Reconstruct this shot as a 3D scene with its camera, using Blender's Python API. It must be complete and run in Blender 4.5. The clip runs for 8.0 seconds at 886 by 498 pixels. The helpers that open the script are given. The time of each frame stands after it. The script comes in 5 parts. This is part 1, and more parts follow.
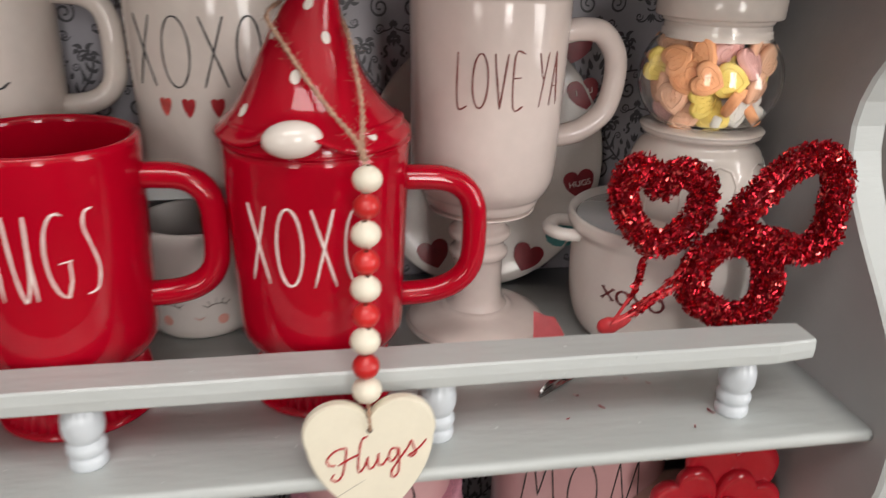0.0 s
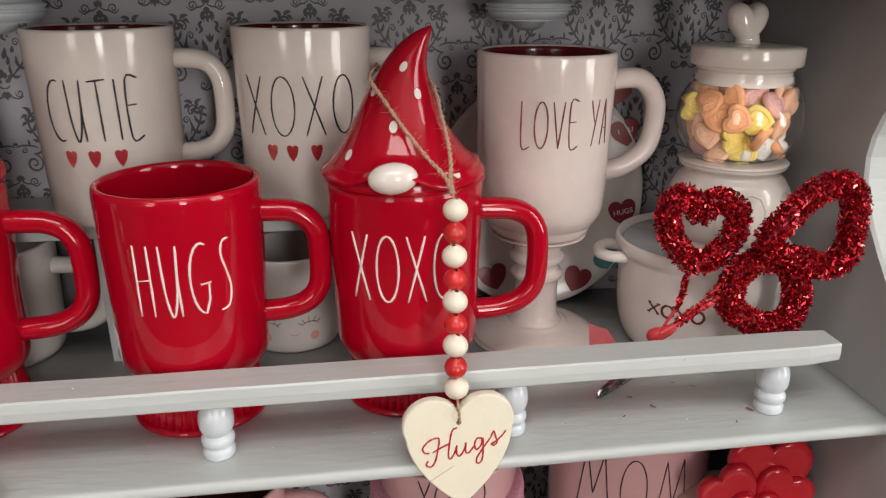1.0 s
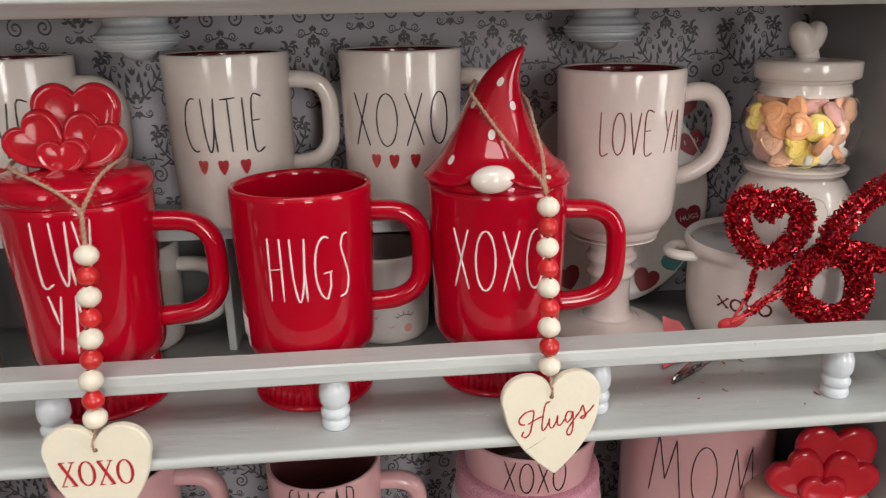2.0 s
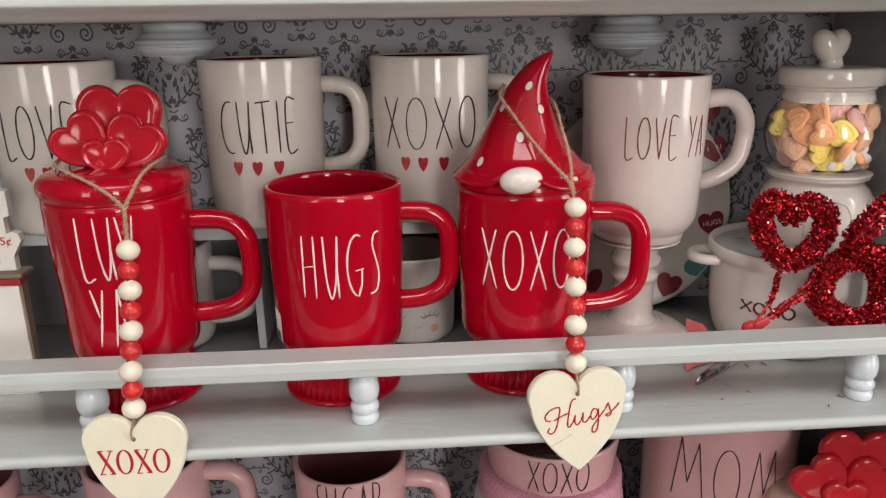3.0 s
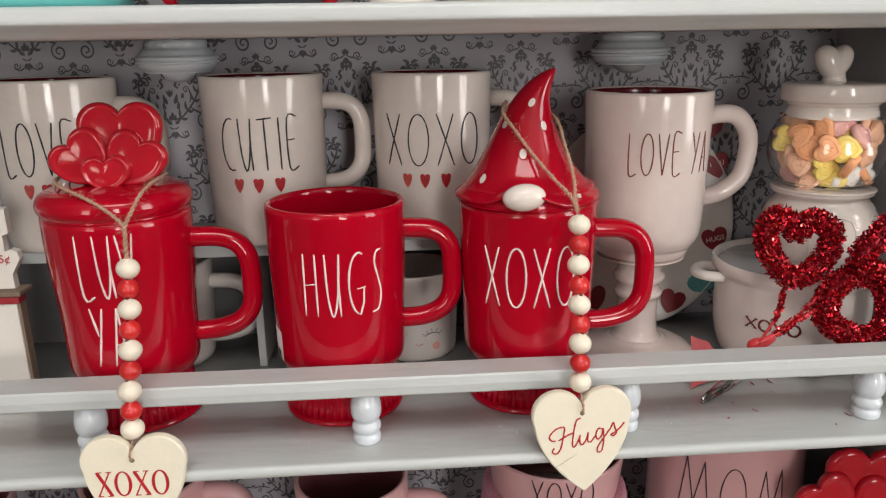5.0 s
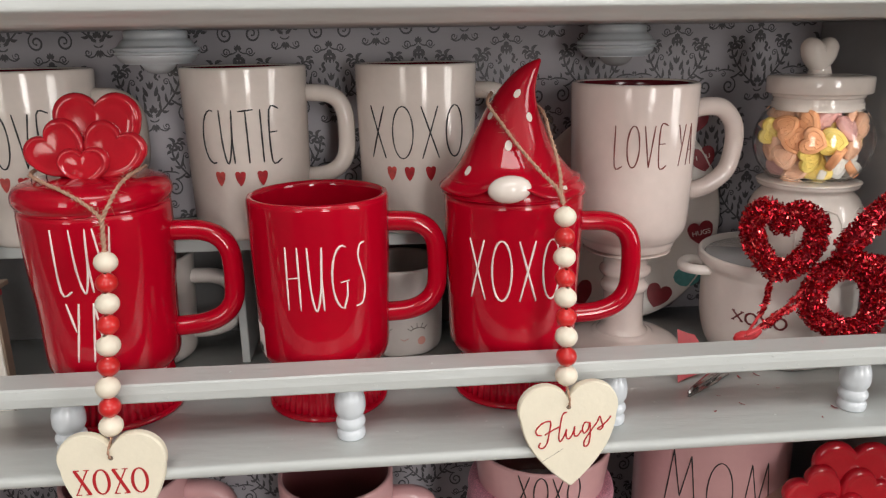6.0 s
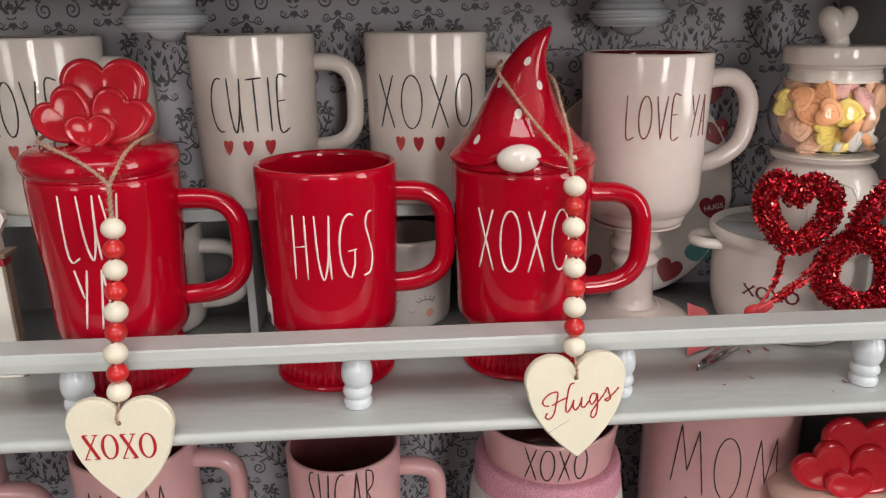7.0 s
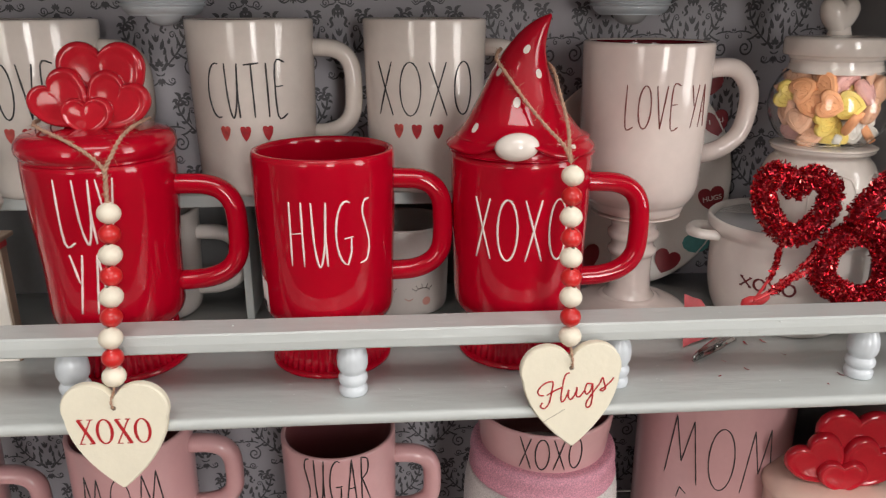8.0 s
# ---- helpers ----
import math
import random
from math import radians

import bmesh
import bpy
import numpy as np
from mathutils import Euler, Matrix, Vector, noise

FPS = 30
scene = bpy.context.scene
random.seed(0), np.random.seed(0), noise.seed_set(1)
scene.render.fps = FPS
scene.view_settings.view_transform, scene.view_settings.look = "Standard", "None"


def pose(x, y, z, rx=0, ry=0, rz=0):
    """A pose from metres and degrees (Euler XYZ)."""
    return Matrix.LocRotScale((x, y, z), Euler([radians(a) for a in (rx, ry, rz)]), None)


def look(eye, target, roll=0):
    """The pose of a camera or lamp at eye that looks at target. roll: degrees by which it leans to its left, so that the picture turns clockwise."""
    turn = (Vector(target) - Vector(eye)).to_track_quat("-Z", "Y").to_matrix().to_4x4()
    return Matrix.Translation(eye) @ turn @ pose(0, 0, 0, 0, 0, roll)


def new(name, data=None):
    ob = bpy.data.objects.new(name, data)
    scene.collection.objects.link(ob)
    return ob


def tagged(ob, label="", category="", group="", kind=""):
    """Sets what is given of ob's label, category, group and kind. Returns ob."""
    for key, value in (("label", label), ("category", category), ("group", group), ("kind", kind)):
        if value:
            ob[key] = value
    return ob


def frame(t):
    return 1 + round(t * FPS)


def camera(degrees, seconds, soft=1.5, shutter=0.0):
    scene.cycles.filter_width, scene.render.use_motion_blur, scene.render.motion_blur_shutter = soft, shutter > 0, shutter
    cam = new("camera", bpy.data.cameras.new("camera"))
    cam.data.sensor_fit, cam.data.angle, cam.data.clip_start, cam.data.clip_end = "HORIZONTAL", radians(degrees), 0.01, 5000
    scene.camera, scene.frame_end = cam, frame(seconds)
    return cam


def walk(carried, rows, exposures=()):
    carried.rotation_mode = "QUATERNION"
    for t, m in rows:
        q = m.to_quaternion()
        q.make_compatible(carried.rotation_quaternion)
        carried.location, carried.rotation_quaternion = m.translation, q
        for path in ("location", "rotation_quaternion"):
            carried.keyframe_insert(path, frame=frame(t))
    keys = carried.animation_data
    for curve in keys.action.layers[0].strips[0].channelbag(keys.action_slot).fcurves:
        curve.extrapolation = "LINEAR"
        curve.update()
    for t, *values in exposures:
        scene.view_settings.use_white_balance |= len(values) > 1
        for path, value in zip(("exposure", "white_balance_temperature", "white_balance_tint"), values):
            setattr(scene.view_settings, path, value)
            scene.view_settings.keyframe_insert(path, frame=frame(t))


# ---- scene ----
cam = camera(61.6, 8.0, soft=1.25, shutter=0.35)
PATH = [
    (0, (0.0326, 0.0612, 0.2266), (0.3636, 1.8785, -0.5400), 1.74),
    (0.2, (0.0070, 0.0375, 0.2287), (0.3362, 1.8500, -0.5496), 1.42),
    (0.5, (-0.0161, 0.0171, 0.2320), (0.2943, 1.8574, -0.4869), 0.89),
    (0.8, (-0.0102, 0.0137, 0.2427), (0.2822, 1.8650, -0.4554), 0.47),
    (1, (-0.0044, 0.0062, 0.2433), (0.2670, 1.8657, -0.4413), 0.14),
    (1.5, (-0.0255, -0.0226, 0.2448), (0.1893, 1.8561, -0.4065), -0.56),
    (2, (-0.0426, -0.0431, 0.2422), (0.1222, 1.8521, -0.3749), -1.01),
    (2.2, (-0.0470, -0.0496, 0.2401), (0.1023, 1.8489, -0.3707), -1.04),
    (3.3, (-0.0527, -0.0554, 0.2373), (0.0608, 1.8566, -0.3384), -0.81),
    (3.5, (-0.0545, -0.0543, 0.2381), (0.0523, 1.8587, -0.3357), -0.81),
    (4, (-0.0587, -0.0560, 0.2358), (0.0493, 1.8604, -0.3263), -0.81),
    (4.5, (-0.0563, -0.0519, 0.2355), (0.0660, 1.8664, -0.3169), -0.75),
    (4.7, (-0.0530, -0.0519, 0.2396), (0.0705, 1.8680, -0.3071), -0.89),
    (5.8, (-0.0532, -0.0457, 0.2334), (0.0920, 1.8718, -0.3150), -0.80),
    (6, (-0.0515, -0.0464, 0.2336), (0.1092, 1.8695, -0.3173), -0.80),
    (6.5, (-0.0512, -0.0485, 0.2307), (0.0938, 1.8626, -0.3410), -0.75),
    (7, (-0.0495, -0.0455, 0.2259), (0.0792, 1.8585, -0.3726), -0.65),
    (7.5, (-0.0561, -0.0488, 0.2265), (0.0626, 1.8503, -0.3894), -0.51),
    (8, (-0.0481, -0.0444, 0.2256), (0.0823, 1.8498, -0.4030), -0.01),
]
walk(cam, [(t, look(eye, target, roll)) for t, eye, target, roll in PATH])

# ---- world, lights and exposure ----
world = bpy.data.worlds.new("sky")
scene.world = world
world.use_nodes = True
wn = world.node_tree.nodes
sky = wn.new("ShaderNodeTexSky")
sky.sky_type, sky.sun_disc = "NISHITA", False
sky.sun_elevation, sky.sun_rotation = radians(35), radians(200)
wn["Background"].inputs["Strength"].default_value = 0.1
world.node_tree.links.new(sky.outputs[0], wn["Background"].inputs[0])


def window_light(name, x, y, z, width, height, turn, watts, colour):
    """Daylight that enters by a window's opening, also used for added fill: an area lamp that faces into the room."""
    lamp = bpy.data.lights.new(name, "AREA")
    lamp.shape, lamp.size, lamp.size_y, lamp.energy, lamp.color = "RECTANGLE", width, height, watts, colour
    ob = new(name, lamp)
    ob.matrix_world = pose(x, y, z, 90, 0, turn)
    return ob


DAY = (1.0, 0.965, 0.93)
# the left entry is added fill; no window is known on that side
for name, x, y, width, turn, watts in (("window_light_side", 1.97, -0.72, 0.75, 90, 14.5), ("window_light_rear", 0.68, -2.47, 0.50, 0, 17), ("fill_light_left", -1.55, -2.47, 0.7, 0, 8)):
    window_light(name + "_sky", x, y, 0.88, width, 0.86, turn, watts, DAY)
    window_light(name + "_garden", x, y, 0.13, width, 0.58, turn, watts * 0.85, DAY)
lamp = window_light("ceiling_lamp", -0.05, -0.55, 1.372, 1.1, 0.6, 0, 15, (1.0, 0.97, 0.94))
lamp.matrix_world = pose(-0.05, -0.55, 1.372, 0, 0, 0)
scene.view_settings.exposure = -0.05


# ---- materials ----
def material(name, colour, rough=0.5, metal=0.0, coat=0.0, vary=0.06, scale=60.0, bump=0.0, bump_scale=200.0, fine=0.0, random_tint=0.0, sub=0.0, stretch=(1, 1, 1), chips=0.0):
    """A principled surface with colour that varies at two scales and a fine relief."""
    m = bpy.data.materials.new(name)
    m.use_nodes = True
    nt = m.node_tree
    n, link = nt.nodes, nt.links.new
    p = n["Principled BSDF"]
    p.inputs["Roughness"].default_value, p.inputs["Metallic"].default_value = rough, metal
    p.inputs["Coat Weight"].default_value, p.inputs["Coat Roughness"].default_value = coat, 0.05
    p.inputs["Subsurface Weight"].default_value = sub
    p.inputs["Subsurface Radius"].default_value = (0.004, 0.002, 0.0015)
    co = n.new("ShaderNodeTexCoord")
    mp = n.new("ShaderNodeMapping")
    mp.inputs["Scale"].default_value = stretch
    link(co.outputs["Object"], mp.inputs[0])
    big, small = n.new("ShaderNodeTexNoise"), n.new("ShaderNodeTexNoise")
    big.inputs["Scale"].default_value, small.inputs["Scale"].default_value = scale, scale * 9
    big.inputs["Detail"].default_value = small.inputs["Detail"].default_value = 3
    link(mp.outputs[0], big.inputs["Vector"]), link(mp.outputs[0], small.inputs["Vector"])
    mix = n.new("ShaderNodeMath")
    mix.operation = "MULTIPLY_ADD"
    link(small.outputs["Fac"], mix.inputs[0])
    mix.inputs[1].default_value = 0.4
    link(big.outputs["Fac"], mix.inputs[2])
    rng = n.new("ShaderNodeMapRange")
    rng.inputs["From Min"].default_value, rng.inputs["From Max"].default_value = 0.35, 1.05
    rng.inputs["To Min"].default_value, rng.inputs["To Max"].default_value = 1 - vary * 1.6, 1 + vary
    link(mix.outputs[0], rng.inputs["Value"])
    value = rng.outputs[0]
    if random_tint:
        oi = n.new("ShaderNodeObjectInfo")
        mr = n.new("ShaderNodeMapRange")
        mr.inputs["To Min"].default_value, mr.inputs["To Max"].default_value = 1 - random_tint, 1 + random_tint
        link(oi.outputs["Random"], mr.inputs["Value"])
        mm = n.new("ShaderNodeMath")
        mm.operation = "MULTIPLY"
        link(value, mm.inputs[0]), link(mr.outputs[0], mm.inputs[1])
        value = mm.outputs[0]
    sc = n.new("ShaderNodeVectorMath")
    sc.operation = "SCALE"
    sc.inputs[0].default_value = colour
    link(value, sc.inputs["Scale"])
    shown = sc.outputs[0]
    if chips:
        cn = n.new("ShaderNodeTexNoise")
        cn.inputs["Scale"].default_value, cn.inputs["Detail"].default_value, cn.inputs["Roughness"].default_value = 26, 7, 0.72
        link(mp.outputs[0], cn.inputs["Vector"])
        cr = n.new("ShaderNodeMapRange")
        cr.inputs["From Min"].default_value, cr.inputs["From Max"].default_value = chips, chips + 0.02
        link(cn.outputs["Fac"], cr.inputs["Value"])
        mx = n.new("ShaderNodeMix")
        mx.data_type = "RGBA"
        link(cr.outputs[0], mx.inputs["Factor"])
        link(shown, mx.inputs["A"])
        mx.inputs["B"].default_value = (0.23, 0.20, 0.17, 1)
        shown = mx.outputs["Result"]
    link(shown, p.inputs["Base Color"])
    if bump:
        bn = n.new("ShaderNodeTexNoise")
        bn.inputs["Scale"].default_value, bn.inputs["Detail"].default_value = bump_scale, 4
        link(mp.outputs[0], bn.inputs["Vector"])
        b = n.new("ShaderNodeBump")
        b.inputs["Strength"].default_value, b.inputs["Distance"].default_value = bump, 0.001
        link(bn.outputs["Fac"], b.inputs["Height"])
        link(b.outputs[0], p.inputs["Normal"])
        if coat:
            link(b.outputs[0], p.inputs["Coat Normal"])
    return m


RED = material("red_glaze", (0.38, 0.0011, 0.013), 0.07, coat=0.0, vary=0.07, scale=25, bump=0.22, bump_scale=42)
RED_IN = material("dark_red_glaze", (0.13, 0.003, 0.010), 0.2, coat=0.3, vary=0.08, scale=30)
RED_LID = material("red_heart_glaze", (0.47, 0.012, 0.024), 0.09, coat=0.1, vary=0.10, scale=60, bump=0.12, bump_scale=70)
WHITE = material("cream_white_glaze", (0.725, 0.655, 0.60), 0.10, coat=0.1, vary=0.06, scale=22, bump=0.38, bump_scale=34)
BLUSH = material("blush_white_glaze", (0.75, 0.645, 0.60), 0.10, coat=0.1, vary=0.07, scale=14, bump=0.38, bump_scale=34)
POT = material("white_stoneware", (0.72, 0.66, 0.62), 0.28, coat=0.4, vary=0.04, scale=30, bump=0.08, bump_scale=60)
PINK = material("pink_glaze", (0.58, 0.325, 0.33), 0.3, coat=0.4, vary=0.05, scale=25, bump=0.08, bump_scale=50)
PINK_IN = material("dark_mug_inside", (0.20, 0.06, 0.065), 0.35, coat=0.3, vary=0.05, scale=25)
CREAM = material("cream_blush_glaze", (0.72, 0.50, 0.42), 0.28, coat=0.4, vary=0.05, scale=25)
PAINT = material("white_furniture_paint", (0.515, 0.54, 0.53), 0.40, coat=0.15, vary=0.07, scale=9, bump=0.42, bump_scale=170, stretch=(0.22, 1.0, 1.0), chips=0.745)
PAINT_TURNED = material("white_turned_wood_paint", (0.60, 0.635, 0.67), 0.30, coat=0.35, vary=0.05, scale=60, bump=0.25, bump_scale=200)
# shade of the side panels' faces as a grey colour; also the grey knob tip
SIDE_SHADE_TIP_GREY = material("side_shade_and_knob_tip_grey", (0.37, 0.36, 0.362), 0.5, vary=0.06, scale=8, bump=0.35, bump_scale=120)
PAPER = material("pale_grey_wallpaper", (0.415, 0.392, 0.425), 0.6, vary=0.04, scale=25, bump=0.12, bump_scale=900)
INK = material("dark_grey_damask_print", (0.092, 0.088, 0.095), 0.5, vary=0.20, scale=120)
BLACK_LINE = material("black_brush_line", (0.012, 0.012, 0.014), 0.35, vary=0.1)
BROWN_LINE = material("brown_red_brush_line", (0.19, 0.035, 0.025), 0.35, vary=0.15)
DEEP_LINE = material("dark_red_letter_paint", (0.14, 0.012, 0.014), 0.4, vary=0.15)
WHITE_LINE = material("white_brush_line", (0.80, 0.70, 0.66), 0.35, vary=0.05)
RED_LINE = material("red_print", (0.45, 0.012, 0.018), 0.45, vary=0.12, scale=300)
HEART_RED = material("red_heart_paint", (0.42, 0.012, 0.02), 0.35, vary=0.25, scale=250)
HEART_GLARE = material("glare_red_heart_paint", (0.55, 0.085, 0.075), 0.35, vary=0.3, scale=250)
BEAD_WHITE = material("cream_bead_paint", (0.80, 0.73, 0.60), 0.42, vary=0.05, scale=120, random_tint=0.05, bump=0.1, bump_scale=300)
BEAD_RED = material("red_bead_paint", (0.56, 0.018, 0.018), 0.34, coat=0.2, vary=0.10, scale=120, random_tint=0.12)
TAG = material("cream_painted_wood", (0.80, 0.745, 0.60), 0.55, vary=0.035, scale=50, bump=0.15, bump_scale=300)
TWINE = material("jute_twine", (0.47, 0.29, 0.20), 0.9, vary=0.3, scale=500)
GLITTER = material("red_tinsel_foil", (0.56, 0.014, 0.030), 0.26, metal=0.8, vary=0.2, scale=400)
GLITTER_HOT = material("bright_red_tinsel_foil", (0.90, 0.13, 0.12), 0.18, metal=0.9, vary=0.2, scale=400)
GLITTER_DARK = material("dark_red_tinsel_foil", (0.20, 0.004, 0.012), 0.3, metal=0.7, vary=0.2, scale=400)
RIBBON = material("red_ribbon", (0.72, 0.05, 0.06), 0.4, vary=0.1, scale=200)
PINK_RIBBON = material("sheer_pink_ribbon", (0.46, 0.075, 0.085), 0.5, vary=0.1, scale=200)
STEEL = material("nickel_clip", (0.40, 0.39, 0.385), 0.16, metal=1.0, vary=0.15, scale=300)
WOOD = material("raw_wood_edge", (0.20, 0.145, 0.105), 0.7, vary=0.2, scale=60, stretch=(1, 1, 0.15), bump=0.3, bump_scale=400)
BOARD = material("white_painted_board", (0.76, 0.715, 0.655), 0.55, vary=0.04, scale=40, bump=0.1, bump_scale=300)
BOOTH_RED = material("red_painted_board", (0.33, 0.012, 0.02), 0.5, vary=0.12, scale=90)
LABEL = material("white_sticker", (0.80, 0.79, 0.77), 0.6, vary=0.03)
TEAL = material("teal_enamel", (0.13, 0.52, 0.50), 0.3, coat=0.4, vary=0.06, scale=30)
NAVY = material("charcoal_glaze", (0.035, 0.042, 0.05), 0.3, coat=0.4, vary=0.1, scale=30)
TAN = material("tan_glaze", (0.50, 0.30, 0.17), 0.4, coat=0.2, vary=0.08, scale=40)
LEAF_TEAL = material("teal_print", (0.10, 0.30, 0.29), 0.35, vary=0.2, scale=150)
HEART_DEEP = material("deep_red_print", (0.25, 0.02, 0.03), 0.28, coat=0.3, vary=0.15, scale=150)
FACE_PINK = material("pink_cheek_paint", (0.75, 0.36, 0.30), 0.4, vary=0.08)
FACE_GREY = material("grey_lash_paint", (0.16, 0.12, 0.10), 0.4, vary=0.1)
PINK_SPARKLE = material("pink_glitter_band", (0.78, 0.36, 0.46), 0.4, metal=0.2, vary=0.35, scale=900, bump=0.9, bump_scale=1500)
WHITE_SPARKLE = material("white_glitter_band", (0.78, 0.74, 0.72), 0.4, vary=0.25, scale=900, bump=0.9, bump_scale=1500)
PLASTER = material("room_wall_paint", (0.15, 0.138, 0.127), 0.8, vary=0.04, scale=2, bump=0.1, bump_scale=60)
CEILING = material("room_ceiling_paint", (0.78, 0.77, 0.75), 0.85, vary=0.03, scale=2)
BOARDS = material("room_floor_wood", (0.22, 0.14, 0.09), 0.5, vary=0.2, scale=5, stretch=(1, 8, 1))
CANDY = {
    "orange": material("orange_candy", (0.80, 0.375, 0.18), 0.7, vary=0.08, scale=150, random_tint=0.08),
    "yellow": material("yellow_candy", (0.80, 0.60, 0.15), 0.7, vary=0.08, scale=150, random_tint=0.08),
    "pink": material("pink_candy", (0.76, 0.42, 0.38), 0.7, vary=0.08, scale=150, random_tint=0.08),
    "white": material("white_candy", (0.70, 0.67, 0.62), 0.7, vary=0.05, scale=150, random_tint=0.05),
    "peach": material("peach_candy", (0.78, 0.45, 0.29), 0.7, vary=0.08, scale=150, random_tint=0.08),
}
BAY_SHADE = material("riser_bay_shade_grey", (0.15, 0.145, 0.145), 0.6, vary=0.1, scale=30)
GLASS = bpy.data.materials.new("clear_glass")
GLASS.use_nodes = True
gp = GLASS.node_tree.nodes["Principled BSDF"]
gp.inputs["Transmission Weight"].default_value, gp.inputs["Roughness"].default_value, gp.inputs["IOR"].default_value = 1.0, 0.02, 1.45
gp.inputs["Base Color"].default_value = (0.97, 0.98, 0.98, 1)


# ---- builders ----
def thing(name, x, y, z, label, category, group="", turn=0.0, kind=""):
    ob = new(name)
    ob.empty_display_size = 0.02
    ob.matrix_basis = pose(x, y, z, 0, 0, turn)
    return tagged(ob, label, category, group, kind)


def part(name, bm, mats, parent=None, label="", smooth=True):
    """Links a bmesh as one mesh object under a thing or a part."""
    me = bpy.data.meshes.new(name)
    bmesh.ops.recalc_face_normals(bm, faces=bm.faces[:])
    bm.to_mesh(me)
    bm.free()
    for m in mats if isinstance(mats, (list, tuple)) else [mats]:
        me.materials.append(m)
    if smooth:
        me.polygons.foreach_set("use_smooth", [True] * len(me.polygons))
    ob = new(name, me)
    ob.parent = parent
    if label:
        tagged(ob, label)
    return ob


def spline(pts, n=6, closed=False):
    """Catmull-Rom points through pts, of any dimension."""
    p = [np.array(q, float) for q in pts]
    out, k = [], len(p)
    for i in range(k if closed else k - 1):
        a, b, c, d = (p[(i + j) % k] if closed else p[min(max(i + j, 0), k - 1)] for j in (-1, 0, 1, 2))
        for s in range(n):
            t = s / n
            out.append(0.5 * (2 * b + (c - a) * t + (2 * a - 5 * b + 4 * c - d) * t * t + (3 * b - a - 3 * c + d) * t ** 3))
    if not closed:
        out.append(p[-1])
    return out


def lathe(profile, segs=64, bm=None, rib=0, depth=0.0, switch=None, wobble=0.0, seed=0):
    """Turns (radius, height) points round z. rib, depth: flutes; switch: index of the profile point from which material 1 is used."""
    bm = bm or bmesh.new()
    rings = []
    for r, z in profile:
        ring = []
        for s in range(segs):
            a = 2 * math.pi * s / segs
            rr = r * (1 + wobble * noise.noise((math.cos(a) * 0.8 + seed, math.sin(a) * 0.8, z * 12)))
            if rib:
                rr -= depth * abs(math.sin(a * rib / 2)) ** 3
            zz = z + wobble * 0.05 * noise.noise((math.cos(a) * 0.7, math.sin(a) * 0.7 + seed, 3))
            ring.append(bm.verts.new((rr * math.sin(a), -rr * math.cos(a), zz)) if r > 1e-6 or not ring else ring[0])
        rings.append(ring)
    for i in range(len(rings) - 1):
        for s in range(segs):
            q = [rings[i][s], rings[i][(s + 1) % segs], rings[i + 1][(s + 1) % segs], rings[i + 1][s]]
            u = []
            for v in q:
                if v not in u:
                    u.append(v)
            if len(u) > 2:
                f = bm.faces.new(u)
                f.material_index = 1 if switch is not None and i >= switch else 0
    return bm


def tube(path, radius, segs=10, bm=None, closed=False, flat=1.0, up=None):
    """Sweeps a round or oval section along a path. radius: a number or one for each point; flat: the section's second axis."""
    bm = bm or bmesh.new()
    p = [Vector(tuple(map(float, q))) for q in path]
    k = len(p)
    rad = radius if isinstance(radius, (list, tuple)) else [radius] * k
    rings, prev = [], None
    for i in range(k):
        d = (p[(i + 1) % k] - p[i - 1]) if closed else (p[min(i + 1, k - 1)] - p[max(i - 1, 0)])
        d.normalize()
        if up is not None:
            side = Vector(up)
        elif prev is None:
            side = Vector((0, 0, 1)) if abs(d.z) < 0.9 else Vector((1, 0, 0))
        else:
            side = prev
        side = (side - d * side.dot(d)).normalized()
        prev = side
        other = d.cross(side)
        rings.append([bm.verts.new(p[i] + rad[i] * (math.cos(a) * side * flat + math.sin(a) * other)) for a in (2 * math.pi * s / segs for s in range(segs))])
    for i in range(k if closed else k - 1):
        a, b = rings[i], rings[(i + 1) % k]
        for s in range(segs):
            bm.faces.new((a[s], a[(s + 1) % segs], b[(s + 1) % segs], b[s]))
    if not closed:
        bm.faces.new(rings[0]), bm.faces.new(rings[-1])
    return bm


def box(x0, x1, y0, y1, z0, z1, bevel=0.0015, bm=None, segments=2):
    bm = bm or bmesh.new()
    made = bmesh.ops.create_cube(bm, size=1.0, matrix=Matrix.Translation(((x0 + x1) / 2, (y0 + y1) / 2, (z0 + z1) / 2)) @ Matrix.Diagonal((x1 - x0, y1 - y0, z1 - z0, 1)))
    if bevel:
        edges = list({e for v in made["verts"] for e in v.link_edges})
        bmesh.ops.bevel(bm, geom=edges, offset=bevel, segments=segments, profile=0.5, affect="EDGES")
    return bm


def slab(outline, y0, y1, bevel=0.001, bm=None, holes=()):
    """A flat piece with an (x, z) outline and softened edges, between the planes y0 (front) and y1."""
    bm = bm or bmesh.new()
    n = len(outline)
    cx, cz = sum(p[0] for p in outline) / n, sum(p[1] for p in outline) / n
    size = max(math.hypot(p[0] - cx, p[1] - cz) for p in outline)
    k = 1 - bevel / size
    loops = []
    for y, s in ((y0, k), (y0 + bevel, 1), (y1 - bevel, 1), (y1, k)):
        loops.append([bm.verts.new((cx + (x - cx) * s, y, cz + (z - cz) * s)) for x, z in outline])
    for a, b in zip(loops, loops[1:]):
        for i in range(n):
            bm.faces.new((a[i], a[(i + 1) % n], b[(i + 1) % n], b[i]))
    bm.faces.new(loops[0]), bm.faces.new(loops[-1])
    return bm


